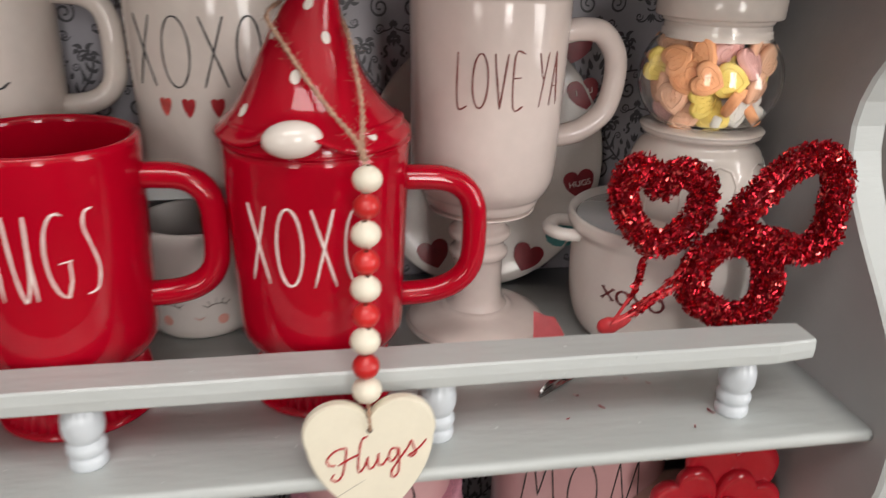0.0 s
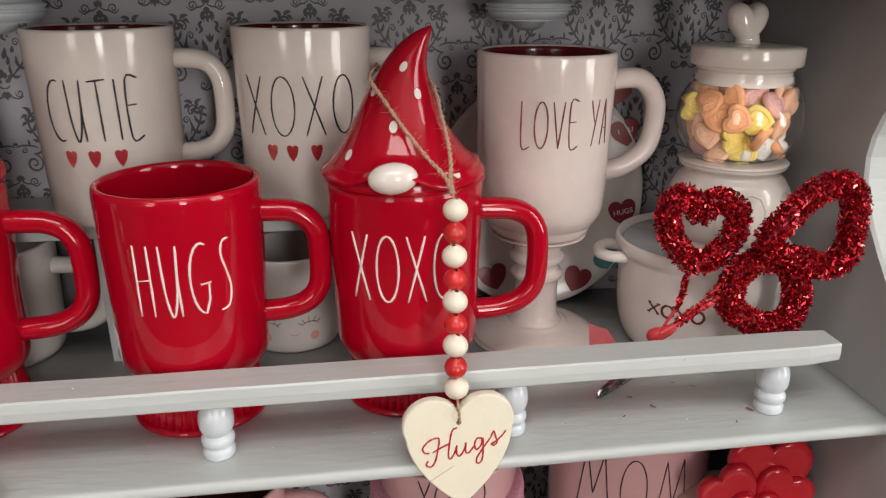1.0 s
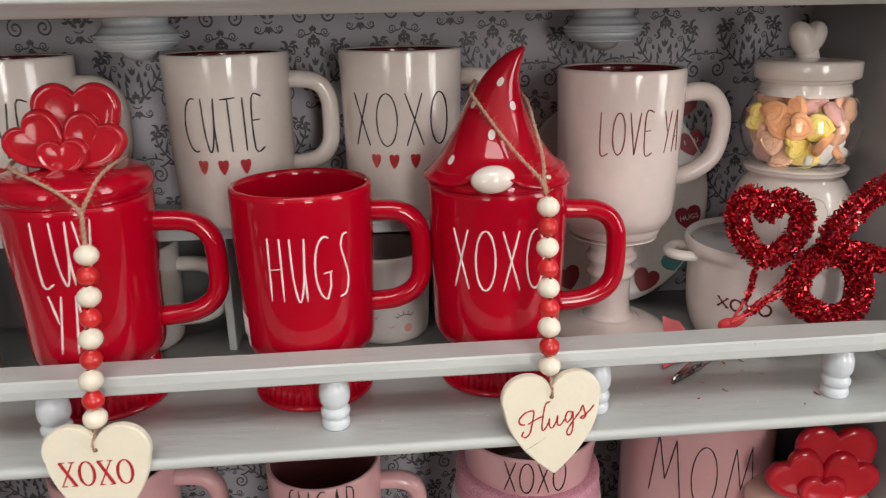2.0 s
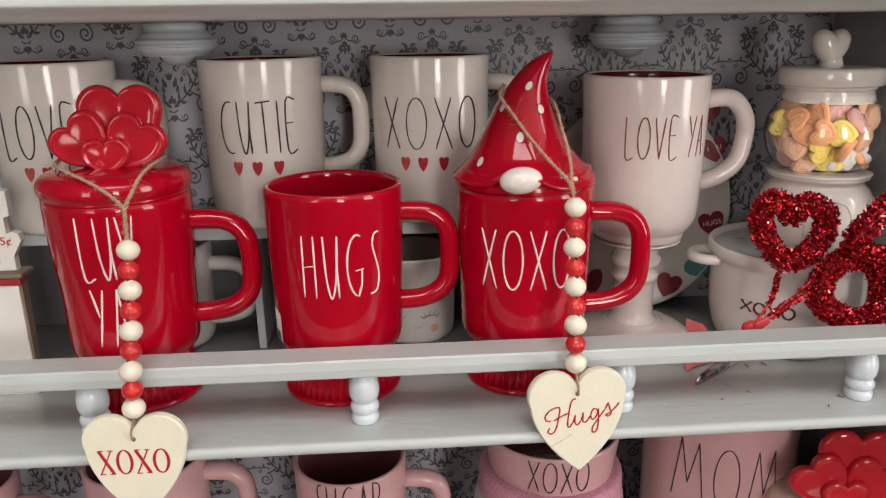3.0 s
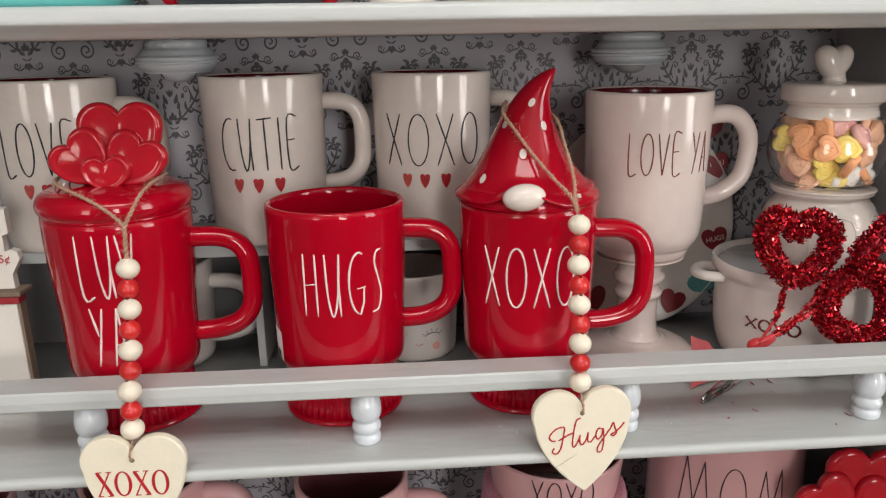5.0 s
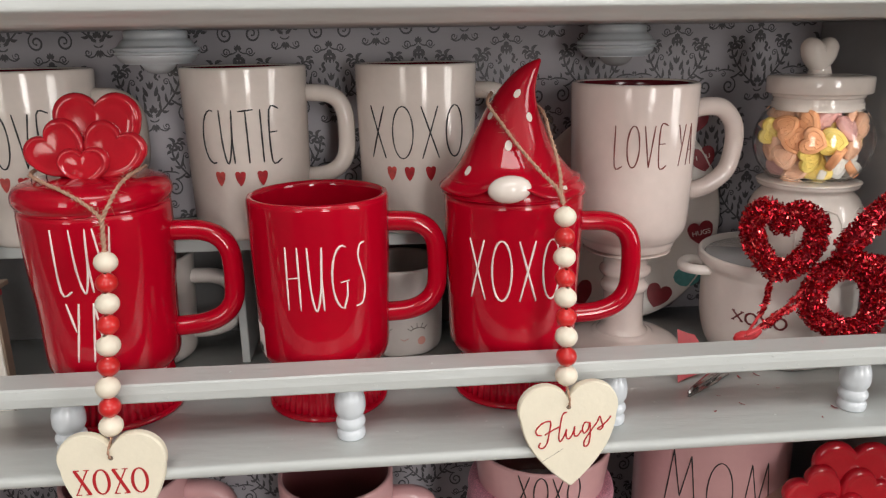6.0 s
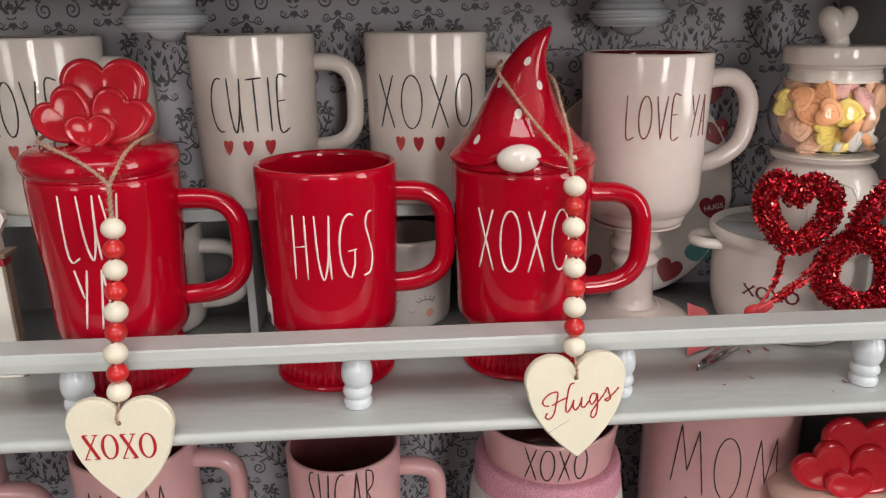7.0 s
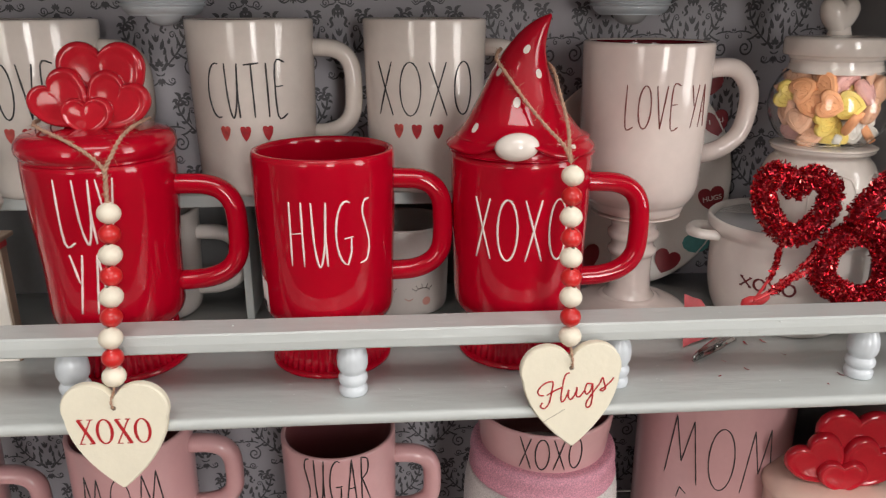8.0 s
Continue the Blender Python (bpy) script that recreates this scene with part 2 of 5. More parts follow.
def heart(width, height, n=40, notch=0.0):
    """The outline of a heart with round lobes, centred, tip down."""
    w, h, half = width, height, n // 2
    cx, r = 0.238 * w, 0.262 * w
    cz = h / 2 - r
    a0, a1 = math.acos(-cx / r), radians(-22)
    sx, sz = cx + r * math.cos(a1), cz + r * math.sin(a1)
    k = half * 3 // 5
    side = [(cx + r * math.cos(a0 + (a1 - a0) * i / k), cz + r * math.sin(a0 + (a1 - a0) * i / k)) for i in range(k)]
    m = half - k
    for i in range(m + 1):
        t = i / m
        qx, qz = sx + 0.30 * r * math.sin(a1) * 1.6, sz - 0.50 * (sz + h / 2)
        side.append(((1 - t) ** 2 * sx + 2 * t * (1 - t) * (qx + 0.02 * w) + t * t * 0.012 * w, (1 - t) ** 2 * sz + 2 * t * (1 - t) * qz + t * t * -h / 2))
    return side + [(-x, z) for x, z in reversed(side[1:])]


# ---- brush letters: strokes in a box one high, (x, y) ----
def arc(cx, cy, rx, ry, a0, a1, n=12):
    return [(cx + rx * math.cos(radians(a0 + (a1 - a0) * i / n)), cy + ry * math.sin(radians(a0 + (a1 - a0) * i / n))) for i in range(n + 1)]


LETTERS = {
    "C": (0.42, [arc(0.34, 0.5, 0.3, 0.5, 75, 285)]),
    "U": (0.44, [[(0.04, 1), (0.08, 0.4), (0.16, 0.06), (0.24, 0.02), (0.34, 0.35), (0.40, 1)], [(0.40, 1), (0.37, 0.5), (0.40, 0)]]),
    "T": (0.42, [[(0, 0.97), (0.42, 1)], [(0.20, 0.98), (0.23, 0)]]),
    "I": (0.12, [[(0.05, 1), (0.07, 0)]]),
    "E": (0.34, [[(0.34, 1), (0.05, 0.98), (0.06, 0.02), (0.36, 0.04)], [(0.05, 0.56), (0.26, 0.57)]]),
    "X": (0.42, [[(0.02, 1), (0.40, 0)], [(0.38, 1), (0.04, 0)]]),
    "O": (0.46, [arc(0.23, 0.5, 0.22, 0.5, 90, 450, 22)]),
    "L": (0.34, [[(0.03, 1), (0.06, 0.02), (0.34, 0.03)]]),
    "V": (0.42, [[(0.02, 1), (0.22, 0)], [(0.22, 0), (0.40, 1)]]),
    "Y": (0.38, [[(0.02, 1), (0.19, 0.52)], [(0.38, 1), (0.10, 0)]]),
    "A": (0.40, [[(0.02, 0), (0.23, 1)], [(0.23, 1), (0.38, 0)], [(0.10, 0.36), (0.33, 0.37)]]),
    "H": (0.42, [[(0.05, 1), (0.05, 0)], [(0.36, 1), (0.38, 0)], [(0.05, 0.5), (0.37, 0.53)]]),
    "G": (0.48, [arc(0.32, 0.5, 0.28, 0.5, 70, 270) + [(0.42, 0.2), (0.43, 0.42)], [(0.25, 0.42), (0.48, 0.44)]]),
    "S": (0.34, [[(0.32, 1), (0.18, 0.97), (0.12, 0.8), (0.22, 0.55), (0.30, 0.3), (0.22, 0.05), (0.02, 0.0)]]),
    "M": (0.66, [[(0.02, 0), (0.17, 1)], [(0.17, 1), (0.33, 0.3)], [(0.33, 0.3), (0.5, 1)], [(0.5, 1), (0.64, 0)]]),
    "R": (0.38, [[(0.05, 0), (0.06, 1)], [(0.06, 1), (0.30, 0.92), (0.30, 0.66), (0.07, 0.52)], [(0.09, 0.52), (0.38, 0)]]),
    " ": (0.22, []),
}


def strokes(text, width, height, gap=0.14, squeeze=1.0):
    """The strokes of a hand-lettered word, centred in width x height."""
    x, lines = 0.0, []
    for ch in text:
        w, shapes = LETTERS[ch]
        for s in shapes:
            s = spline([(px * squeeze, py) for px, py in s], 4) if len(s) > 2 and len(s) < 12 else s
            lines.append([(x + q[0], q[1]) for q in s])
        x += w * squeeze + gap
    total = x - gap
    return [[((q[0] / total - 0.5) * width, (q[1] - 0.5) * height) for q in s] for s in lines]


def lettering(lines, place, thick, segs=6):
    """Round strokes laid on a surface by place(u, v)."""
    bm = bmesh.new()
    for s in lines:
        fine = []
        for a, b in zip(s, s[1:]):
            k = max(1, int(math.hypot(b[0] - a[0], b[1] - a[1]) / 0.004))
            fine += [(a[0] + (b[0] - a[0]) * i / k, a[1] + (b[1] - a[1]) * i / k) for i in range(k)]
        fine.append(s[-1])
        path = [place(u, v) for u, v in fine]
        n = len(path)
        rad = [thick * (0.72 if i in (0, n - 1) else 1.0 + 0.13 * math.sin(i * 1.7 + s[0][0] * 900)) for i in range(n)]
        tube(path, rad, segs, bm)
    return bm


def round_body(profile, angle, height, lift=0.0002, slant=0.0):
    """place(u, v) on the outside of a turned body: angle in degrees (0 faces -y), v above height."""
    pr = sorted((z, r) for r, z in profile)
    zs, rs = [q[0] for q in pr], [q[1] for q in pr]

    def place(u, v):
        z = height + v + slant * u
        r = float(np.interp(z, zs, rs)) + lift
        a = radians(angle) + u / r
        return (r * math.sin(a), -r * math.cos(a), z)
    return place


def decal(outline, place, bm=None):
    """A painted patch with the (u, v) outline, laid on a surface by place."""
    bm = bm or bmesh.new()
    cu, cv = sum(p[0] for p in outline) / len(outline), sum(p[1] for p in outline) / len(outline)
    mid = bm.verts.new(place(cu, cv))
    half = [bm.verts.new(place(cu + (u - cu) * 0.5, cv + (v - cv) * 0.5)) for u, v in outline]
    rim = [bm.verts.new(place(u, v)) for u, v in outline]
    n = len(outline)
    for i in range(n):
        j = (i + 1) % n
        bm.faces.new((mid, half[i], half[j])), bm.faces.new((half[i], rim[i], rim[j], half[j]))
    return bm


def handle_path(r, low, high, reach, n=7, bar=0.0074):
    """The middle line of a squarish mug handle in the x-z plane; low, high and reach are its outside."""
    low, high, reach = low + bar, high - bar, reach - bar
    c, a, b, mid = r - 0.004, reach - r + 0.004, (high - low) / 2, (high + low) / 2
    pts = []
    for k in range(15):
        th = radians(90 - 180 * k / 14)
        e = 0.52 if th > 0 else 0.72
        x = c + a * max(math.cos(th), 0.0) ** e
        pts.append((x, 0, mid + b * math.copysign(abs(math.sin(th)) ** 0.62, th)))
    return spline(pts, 3)


def puffy_heart(cx, cz, w, h, tilt, y, fat=0.16, deep=0.0085):
    """A plump glazed heart with a raised rim and a slightly sunk face, standing in the x-z plane."""
    c, d = math.cos(radians(tilt)), math.sin(radians(tilt))
    out = []
    for a, b in heart(w, h, 56):
        ang = math.atan2(b / h, a / w)
        a, b = a * (1 - fat) + fat * 0.5 * w * math.cos(ang), b * (1 - fat) + fat * 0.5 * h * math.sin(ang)
        out.append((a * c - b * d, a * d + b * c))
    bm = bmesh.new()
    n, loops = len(out), []
    for k, q in ((0.55, 0.50), (0.86, 0.46), (0.96, 0.30), (1.0, 0.05), (0.985, -0.22), (0.94, -0.42), (0.88, -0.50), (0.82, -0.49), (0.76, -0.42), (0.66, -0.41), (0.40, -0.46), (0.15, -0.48)):
        loops.append([bm.verts.new((cx + u * k, y + q * deep, cz + v * k)) for u, v in out])
    for a, b in zip(loops, loops[1:]):
        for i in range(n):
            bm.faces.new((a[i], a[(i + 1) % n], b[(i + 1) % n], b[i]))
    bm.faces.new(loops[0]), bm.faces.new(loops[-1])
    return bm


def flat_heart_cluster(parent, mat, size=1.0, base=0.0, y=0.0, x0=0.0):
    """A bunch of plump glazed hearts that overlap, standing on a lid."""
    part("backing", slab([(x0 + (0.001 + 0.025 * math.cos(t * 0.2618)) * size, base + (0.0125 + 0.0150 * math.sin(t * 0.2618)) * size) for t in range(24)], y - 0.0015, y + 0.0055, 0.002), mat, parent)
    for x, z, w, h, tilt, dy in ((0.0085, 0.0300, 0.0520, 0.0450, -1, 0.0020), (-0.0140, 0.0172, 0.0375, 0.0350, 38, -0.0025), (0.0158, 0.0160, 0.0375, 0.0350, -28, -0.0025), (0.0000, 0.0095, 0.0305, 0.0225, 2, -0.0072)):
        part("heart", puffy_heart(x0 + x * size, base + z * size, w * size, h * size, tilt, y + dy), mat, parent)


# ---- the room round the cabinet ----
def structure(name, bm, mat, label, category, smooth=False):
    return tagged(part(name, bm, mat, smooth=smooth), label, category, kind="structure")


def wall_pieces(along, low, high, openings, depth0, depth1, z0, z1):
    """A wall with window openings (from, to, sill, head), along x or y."""
    bm = bmesh.new()

    def block(a, b, c, d):
        if b - a > 1e-4 and d - c > 1e-4:
            if along == "x":
                box(a, b, depth0, depth1, c, d, 0, bm)
            else:
                box(depth0, depth1, a, b, c, d, 0, bm)
    at = low
    for a, b, sill, head in openings:
        block(at, a, z0, z1), block(a, b, z0, sill), block(a, b, head, z1)
        at = b
    block(at, high, z0, z1)
    return bm


structure("floor", box(-2.1, 2.1, -2.6, 1.1, -1.2, -1.1, 0), BOARDS, "brown wooden floor of the room", "floor")
structure("ceiling", box(-2.1, 2.1, -2.6, 1.1, 1.4, 1.5, 0), CEILING, "white painted ceiling of the room", "ceiling")
structure("wall_north", box(-2.1, 2.1, 1.0, 1.1, -1.1, 1.4, 0), PLASTER, "plain painted wall behind the cabinet", "wall")
structure("wall_west", box(-2.1, -2.0, -2.5, 1.0, -1.1, 1.4, 0), PLASTER, "plain painted side wall", "wall")
# the opening at negative x is made up to hold the left fill lamps
structure("wall_south", wall_pieces("x", -2.1, 2.1, [(-1.9, -1.2, -0.20, 1.34), (0.43, 0.93, -0.20, 1.34)], -2.6, -2.5, -1.1, 1.4), PLASTER, "painted wall with a tall window opening and an added fill opening", "wall")
structure("wall_east", wall_pieces("y", -2.5, 1.0, [(-1.1, -0.34, -0.20, 1.34)], 2.0, 2.1, -1.1, 1.4), PLASTER, "painted wall with one tall window opening", "wall")

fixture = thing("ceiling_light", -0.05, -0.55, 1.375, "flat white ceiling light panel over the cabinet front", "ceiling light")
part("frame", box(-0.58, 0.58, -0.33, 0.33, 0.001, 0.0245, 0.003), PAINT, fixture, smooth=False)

# ---- the cabinet ----
WALL_Y, RIGHT, LEFT = 0.553, 0.3105, -0.62
cabinet = thing("display_cabinet", -0.15, 0.43, -1.1, "white painted display cabinet with damask paper back", "cabinet")


def in_cabinet(name, bm, mats, label="", smooth=False):
    bmesh.ops.translate(bm, verts=bm.verts[:], vec=(0.15, -0.43, 1.1))
    return part(name, bm, mats, cabinet, label, smooth)


def shelf_board(z_top, thick, front, nosed=False):
    """A board whose front edge is rounded over."""
    r = thick / 2
    sec = [(front + r - r * math.cos(radians(a)) ** 0.8 if abs(a) < 90 else front + r, z_top - r + r * math.sin(radians(a))) for a in range(-90, 91, 15)]
    if nosed:
        b = z_top - thick
        sec = spline([(front + 0.0150, b), (front + 0.0125, b + 0.0006), (front + 0.0065, b + 0.0040), (front + 0.0014, b + 0.0066), (front, b + 0.0082), (front + 0.0003, z_top - 0.003), (front + 0.0016, z_top - 0.0008), (front + 0.004, z_top)], 3)
        sec = [tuple(q) for q in sec]
    sec = sec + [(WALL_Y, z_top), (WALL_Y, z_top - thick)]
    bm = bmesh.new()
    n = 60
    rings = []
    for i in range(n + 1):
        x = LEFT + (RIGHT - LEFT) * i / n
        w = 0.0003 * noise.noise((x * 14, z_top, 0))
        rings.append([bm.verts.new((x, y + (w if y < 0.5 else 0), z)) for y, z in sec])
    k = len(sec)
    for a, b in zip(rings, rings[1:]):
        for s in range(k):
            bm.faces.new((a[s], a[(s + 1) % k], b[(s + 1) % k], b[s]))
    bm.faces.new(rings[0]), bm.faces.new(rings[-1])
    return bm


in_cabinet("shelf", shelf_board(0.0, 0.0075, 0.3350), PAINT, "white painted shelf with rounded worn front edge", True)
in_cabinet("shelf", shelf_board(0.2565, 0.0162, 0.345, True), PAINT, "white painted upper shelf with chipped front edge", True)
in_cabinet("shelf", shelf_board(-0.225, 0.018, 0.335), PAINT, "white painted lower shelf")
in_cabinet("shelf", shelf_board(0.52, 0.02, 0.335), PAINT, "white painted top board")
in_cabinet("base", box(LEFT, RIGHT, 0.34, WALL_Y, -1.1, -0.2445, 0.002), PAINT, "closed white cabinet base")
back = in_cabinet("back_panel", box(LEFT, RIGHT, WALL_Y + 0.001, 0.568, -0.224, 0.50, 0), PAPER, "pale grey back papered with dark damask")


def side_panel(x0, x1):
    """A cheek whose front edge is cut in hollows between the shelves; shade is put into its faces as grey, the edge
    stays lit white.
    """
    outline = [(0.568, -1.1), (0.335, -1.1), (0.322, -0.26)]
    for z0, z1, deep in ((-0.25, -0.02, 0.06), (-0.012, 0.298, 0.08), (0.30, 0.53, 0.06)):
        outline += [(0.322 + deep * math.sin(math.pi * i / 24) ** 2.5, z0 + (z1 - z0) * i / 24) for i in range(25)]
    outline += [(0.337, 0.54), (0.568, 0.54)]
    bm = bmesh.new()
    rings = []
    for x, s in ((x0, 0.0018), (x0 + 0.002, 0), (x1 - 0.002, 0), (x1, 0.0018)):
        rings.append([bm.verts.new((x, y + (s if y < 0.5 else 0), z)) for y, z in outline])
    k = len(outline)
    for a, b in zip(rings, rings[1:]):
        for s in range(k):
            f = bm.faces.new((a[s], a[(s + 1) % k], b[(s + 1) % k], b[s]))
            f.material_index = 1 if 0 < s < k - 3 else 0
    bm.faces.new(rings[0]), bm.faces.new(rings[-1])
    return bm


in_cabinet("side_panel", side_panel(RIGHT, RIGHT + 0.02), (SIDE_SHADE_TIP_GREY, PAINT), "white side panel with scalloped front edge")
in_cabinet("side_panel", side_panel(LEFT - 0.02, LEFT), (SIDE_SHADE_TIP_GREY, PAINT), "white side panel with scalloped front edge")

# ---- the damask print of the back panel ----
def ribbon2d(out, pts, width, taper=True):
    p = [np.array(q, float) for q in pts]
    n = len(p)
    row = []
    for i in range(n):
        d = p[min(i + 1, n - 1)] - p[max(i - 1, 0)]
        d = d / (np.linalg.norm(d) + 1e-9)
        s = i / (n - 1)
        w = 1.22 * width * (0.25 + 0.75 * math.sin(math.pi * min(max(s * 0.9 + 0.08, 0), 1)) ** 0.6 if taper else 1)
        row.append((p[i] + np.array((-d[1], d[0])) * w / 2, p[i] - np.array((-d[1], d[0])) * w / 2))
    for a, b in zip(row, row[1:]):
        out.append((a[0], a[1], b[1], b[0]))


def curl(out, cx, cy, r, a0, turns, width, n=14):
    """A scroll that winds in, with a dot at its eye."""
    pts = [(cx + r * (1 - 0.8 * i / n) * math.cos(a0 + turns * 2 * math.pi * i / n), cy + r * (1 - 0.8 * i / n) * math.sin(a0 + turns * 2 * math.pi * i / n)) for i in range(n + 1)]
    ribbon2d(out, pts, width)
    e, q = pts[-1], width * 0.75
    out.append(((e[0] - q, e[1]), (e[0], e[1] - q), (e[0] + q, e[1]), (e[0], e[1] + q)))
    return pts[0]


def leaf(out, x, y, angle, length, width, bend=0.0):
    a = radians(angle)
    pts = []
    for i in range(7):
        s = i / 6
        aa = a + radians(bend) * s
        pts.append((x + length * s * math.cos(aa), y + length * s * math.sin(aa)))
    n = len(pts)
    row = []
    for i in range(n):
        s = i / (n - 1)
        w = 1.32 * width * math.sin(math.pi * min(1, s ** 0.75 * 0.97 + 0.03))
        dx, dy = pts[min(i + 1, n - 1)][0] - pts[max(i - 1, 0)][0], pts[min(i + 1, n - 1)][1] - pts[max(i - 1, 0)][1]
        m = math.hypot(dx, dy)
        row.append(((pts[i][0] - dy / m * w / 2, pts[i][1] + dx / m * w / 2), (pts[i][0] + dy / m * w / 2, pts[i][1] - dx / m * w / 2)))
    for p, q in zip(row, row[1:]):
        out.append((p[0], p[1], q[1], q[0]))


def damask():
    """One motif, in centimetres: right half drawn, then mirrored."""
    h = []
    # crowning fan and its scrolls
    for a, l in ((90, 0.42), (62, 0.40), (35, 0.34)):
        leaf(h, 0.03, 2.62, a, l, 0.15)
    curl(h, 0.92, 2.50, 0.30, math.pi * 1.15, -1.15, 0.085)
    ribbon2d(h, spline([(0.06, 2.58), (0.35, 2.42), (0.64, 2.38), (1.0, 2.22), (1.32, 2.45)], 4), 0.09)
    # bud with hanging leaves
    leaf(h, 0.0, 2.42, -90, 0.55, 0.34)
    leaf(h, 0.02, 1.95, -90, 0.5, 0.16)
    leaf(h, 0.08, 2.05, 20, 0.55, 0.2, -75)
    leaf(h, 0.08, 1.85, 5, 0.42, 0.16, -70)
    # commas
    ribbon2d(h, spline([(0.42, 1.55), (0.62, 1.35), (0.48, 1.05), (0.72, 0.85)], 5), 0.17)
    leaf(h, 0.78, 1.0, 60, 0.22, 0.12)
    # inner palmette
    for a, l in ((90, 0.62), (62, 0.6), (118, 0.6)):
        leaf(h, 0.0, 0.25, a, l, 0.15)
    leaf(h, 0.26, -0.25, 56, 0.80, 0.24, 14)
    leaf(h, 0.42, -0.60, 40, 0.62, 0.18, 40)
    leaf(h, 0.85, 0.15, 30, 0.42, 0.2, 40)
    # slender arms that rise from the foot and hook inwards at the head
    arm = [tuple(q) for q in spline([(0.12, -1.70), (0.80, -1.15), (1.48, -0.50), (2.02, 0.20), (2.34, 0.90), (2.22, 1.46), (1.84, 1.66), (1.52, 1.40), (1.62, 1.12), (1.86, 1.16)], 5)]
    ribbon2d(h, arm, 0.12)
    out_dot = arm[-1]
    leaf(h, out_dot[0], out_dot[1], 150, 0.20, 0.18)
    # curled leaves along both sides of the arms, set apart from one another
    last = len(arm) - 1
    for k in range(6):
        at = int(last * (0.10 + 0.098 * k))
        p, q = arm[at], arm[at + 2]
        a = math.degrees(math.atan2(q[1] - p[1], q[0] - p[0]))
        grow = 1.0 - 0.05 * k
        leaf(h, p[0], p[1], a + 74, 0.80 * grow, 0.17, -26)
        leaf(h, p[0], p[1], a - 74, 0.56 * grow, 0.17, 34)
    for x, y, a, l, w, b in ((1.84, 1.74, 118, 0.60, 0.20, 45), (2.08, 1.66, 82, 0.62, 0.20, -45), (2.30, 1.45, 45, 0.52, 0.19, -60), (1.66, 1.66, 160, 0.46, 0.19, 50), (2.42, 1.05, 20, 0.42, 0.17, -50)):
        leaf(h, x, y, a, l, w, b)
    curl(h, 1.30, 0.72, 0.25, 0.6, 1.15, 0.075)
    ribbon2d(h, spline([(1.50, -0.20), (1.62, 0.25), (1.56, 0.62), (1.48, 0.88)], 4), 0.09)
    # flower at the foot
    for a, l in ((90, 0.55), (50, 0.42), (20, 0.36)):
        leaf(h, 0.02, -1.35, a, l, 0.2)
    leaf(h, 0.10, -1.55, -20, 0.5, 0.2, 50)
    leaf(h, 0.30, -1.40, 0, 0.5, 0.2, 50)
    ribbon2d(h, spline([(0.0, -2.02), (0.2, -1.98), (0.36, -1.85)], 4), 0.09)
    for a, l in ((-90, 0.52), (-64, 0.48), (-38, 0.40)):
        leaf(h, 0.03, -2.25, a, l, 0.14)
    curl(h, 0.86, -2.35, 0.28, math.pi * 0.9, 1.15, 0.08)
    ribbon2d(h, spline([(0.06, -2.2), (0.35, -2.55), (0.75, -2.68), (1.12, -2.5)], 4), 0.085)
    # side scrolls that reach to the next column
    curl(h, 2.50, -1.55, 0.62, math.pi * 0.60, 1.45, 0.12, 24)
    ribbon2d(h, spline([(1.45, -0.50), (1.85, -0.78), (2.15, -0.92), (2.42, -0.94)], 4), 0.12)
    ribbon2d(h, spline([(2.05, -0.55), (2.35, -0.42), (2.80, -0.36), (3.15, -0.36), (3.50, -0.46)], 4), 0.10)
    curl(h, 3.02, -0.68, 0.22, math.pi * 0.5, 1.1, 0.07)
    leaf(h, 3.45, -0.38, 90, 0.26, 0.13)
    leaf(h, 2.62, -0.36, 115, 0.4, 0.13, -30)
    return h + [tuple((-p[0], p[1]) for p in reversed(f)) for f in h]


MOTIF = damask()
DX, DZ, LEAN = 0.0346, 0.115, 0.030
verts, faces = [], []
for col in range(-18, 11):
    for rw in range(-3, 6):
        ox, oz = 0.1902 + col * DX, 0.2090 + rw * DZ - (DZ / 2 if col % 2 else 0)
        for layer, f in enumerate(MOTIF):
            q = [(ox + p[0] * 0.0098 - LEAN * p[1] * 0.0109, oz + p[1] * 0.0109 + LEAN * (ox + p[0] * 0.0098 - 0.26)) for p in f]
            if all(LEFT + 0.002 < x < RIGHT - 0.001 and -0.223 < z < 0.5 for x, z in q):
                k = len(verts)
                verts += [(x + 0.15, WALL_Y + 0.0007 - 0.43 - 5e-7 * layer, z + 1.1) for x, z in q]
                faces.append(tuple(range(k, k + len(q))))
me = bpy.data.meshes.new("damask_print")
me.from_pydata(verts, [], faces)
me.materials.append(INK)
print_ob = new("damask_print", me)
print_ob.parent = back
tagged(print_ob, "dark grey damask scrolls printed on the paper", kind="stuff")

# ---- gallery rail of the shelf ----
rail = thing("gallery_rail", -0.15, 0.367, 0.0, "white painted gallery rail on turned balusters", "shelf rail")


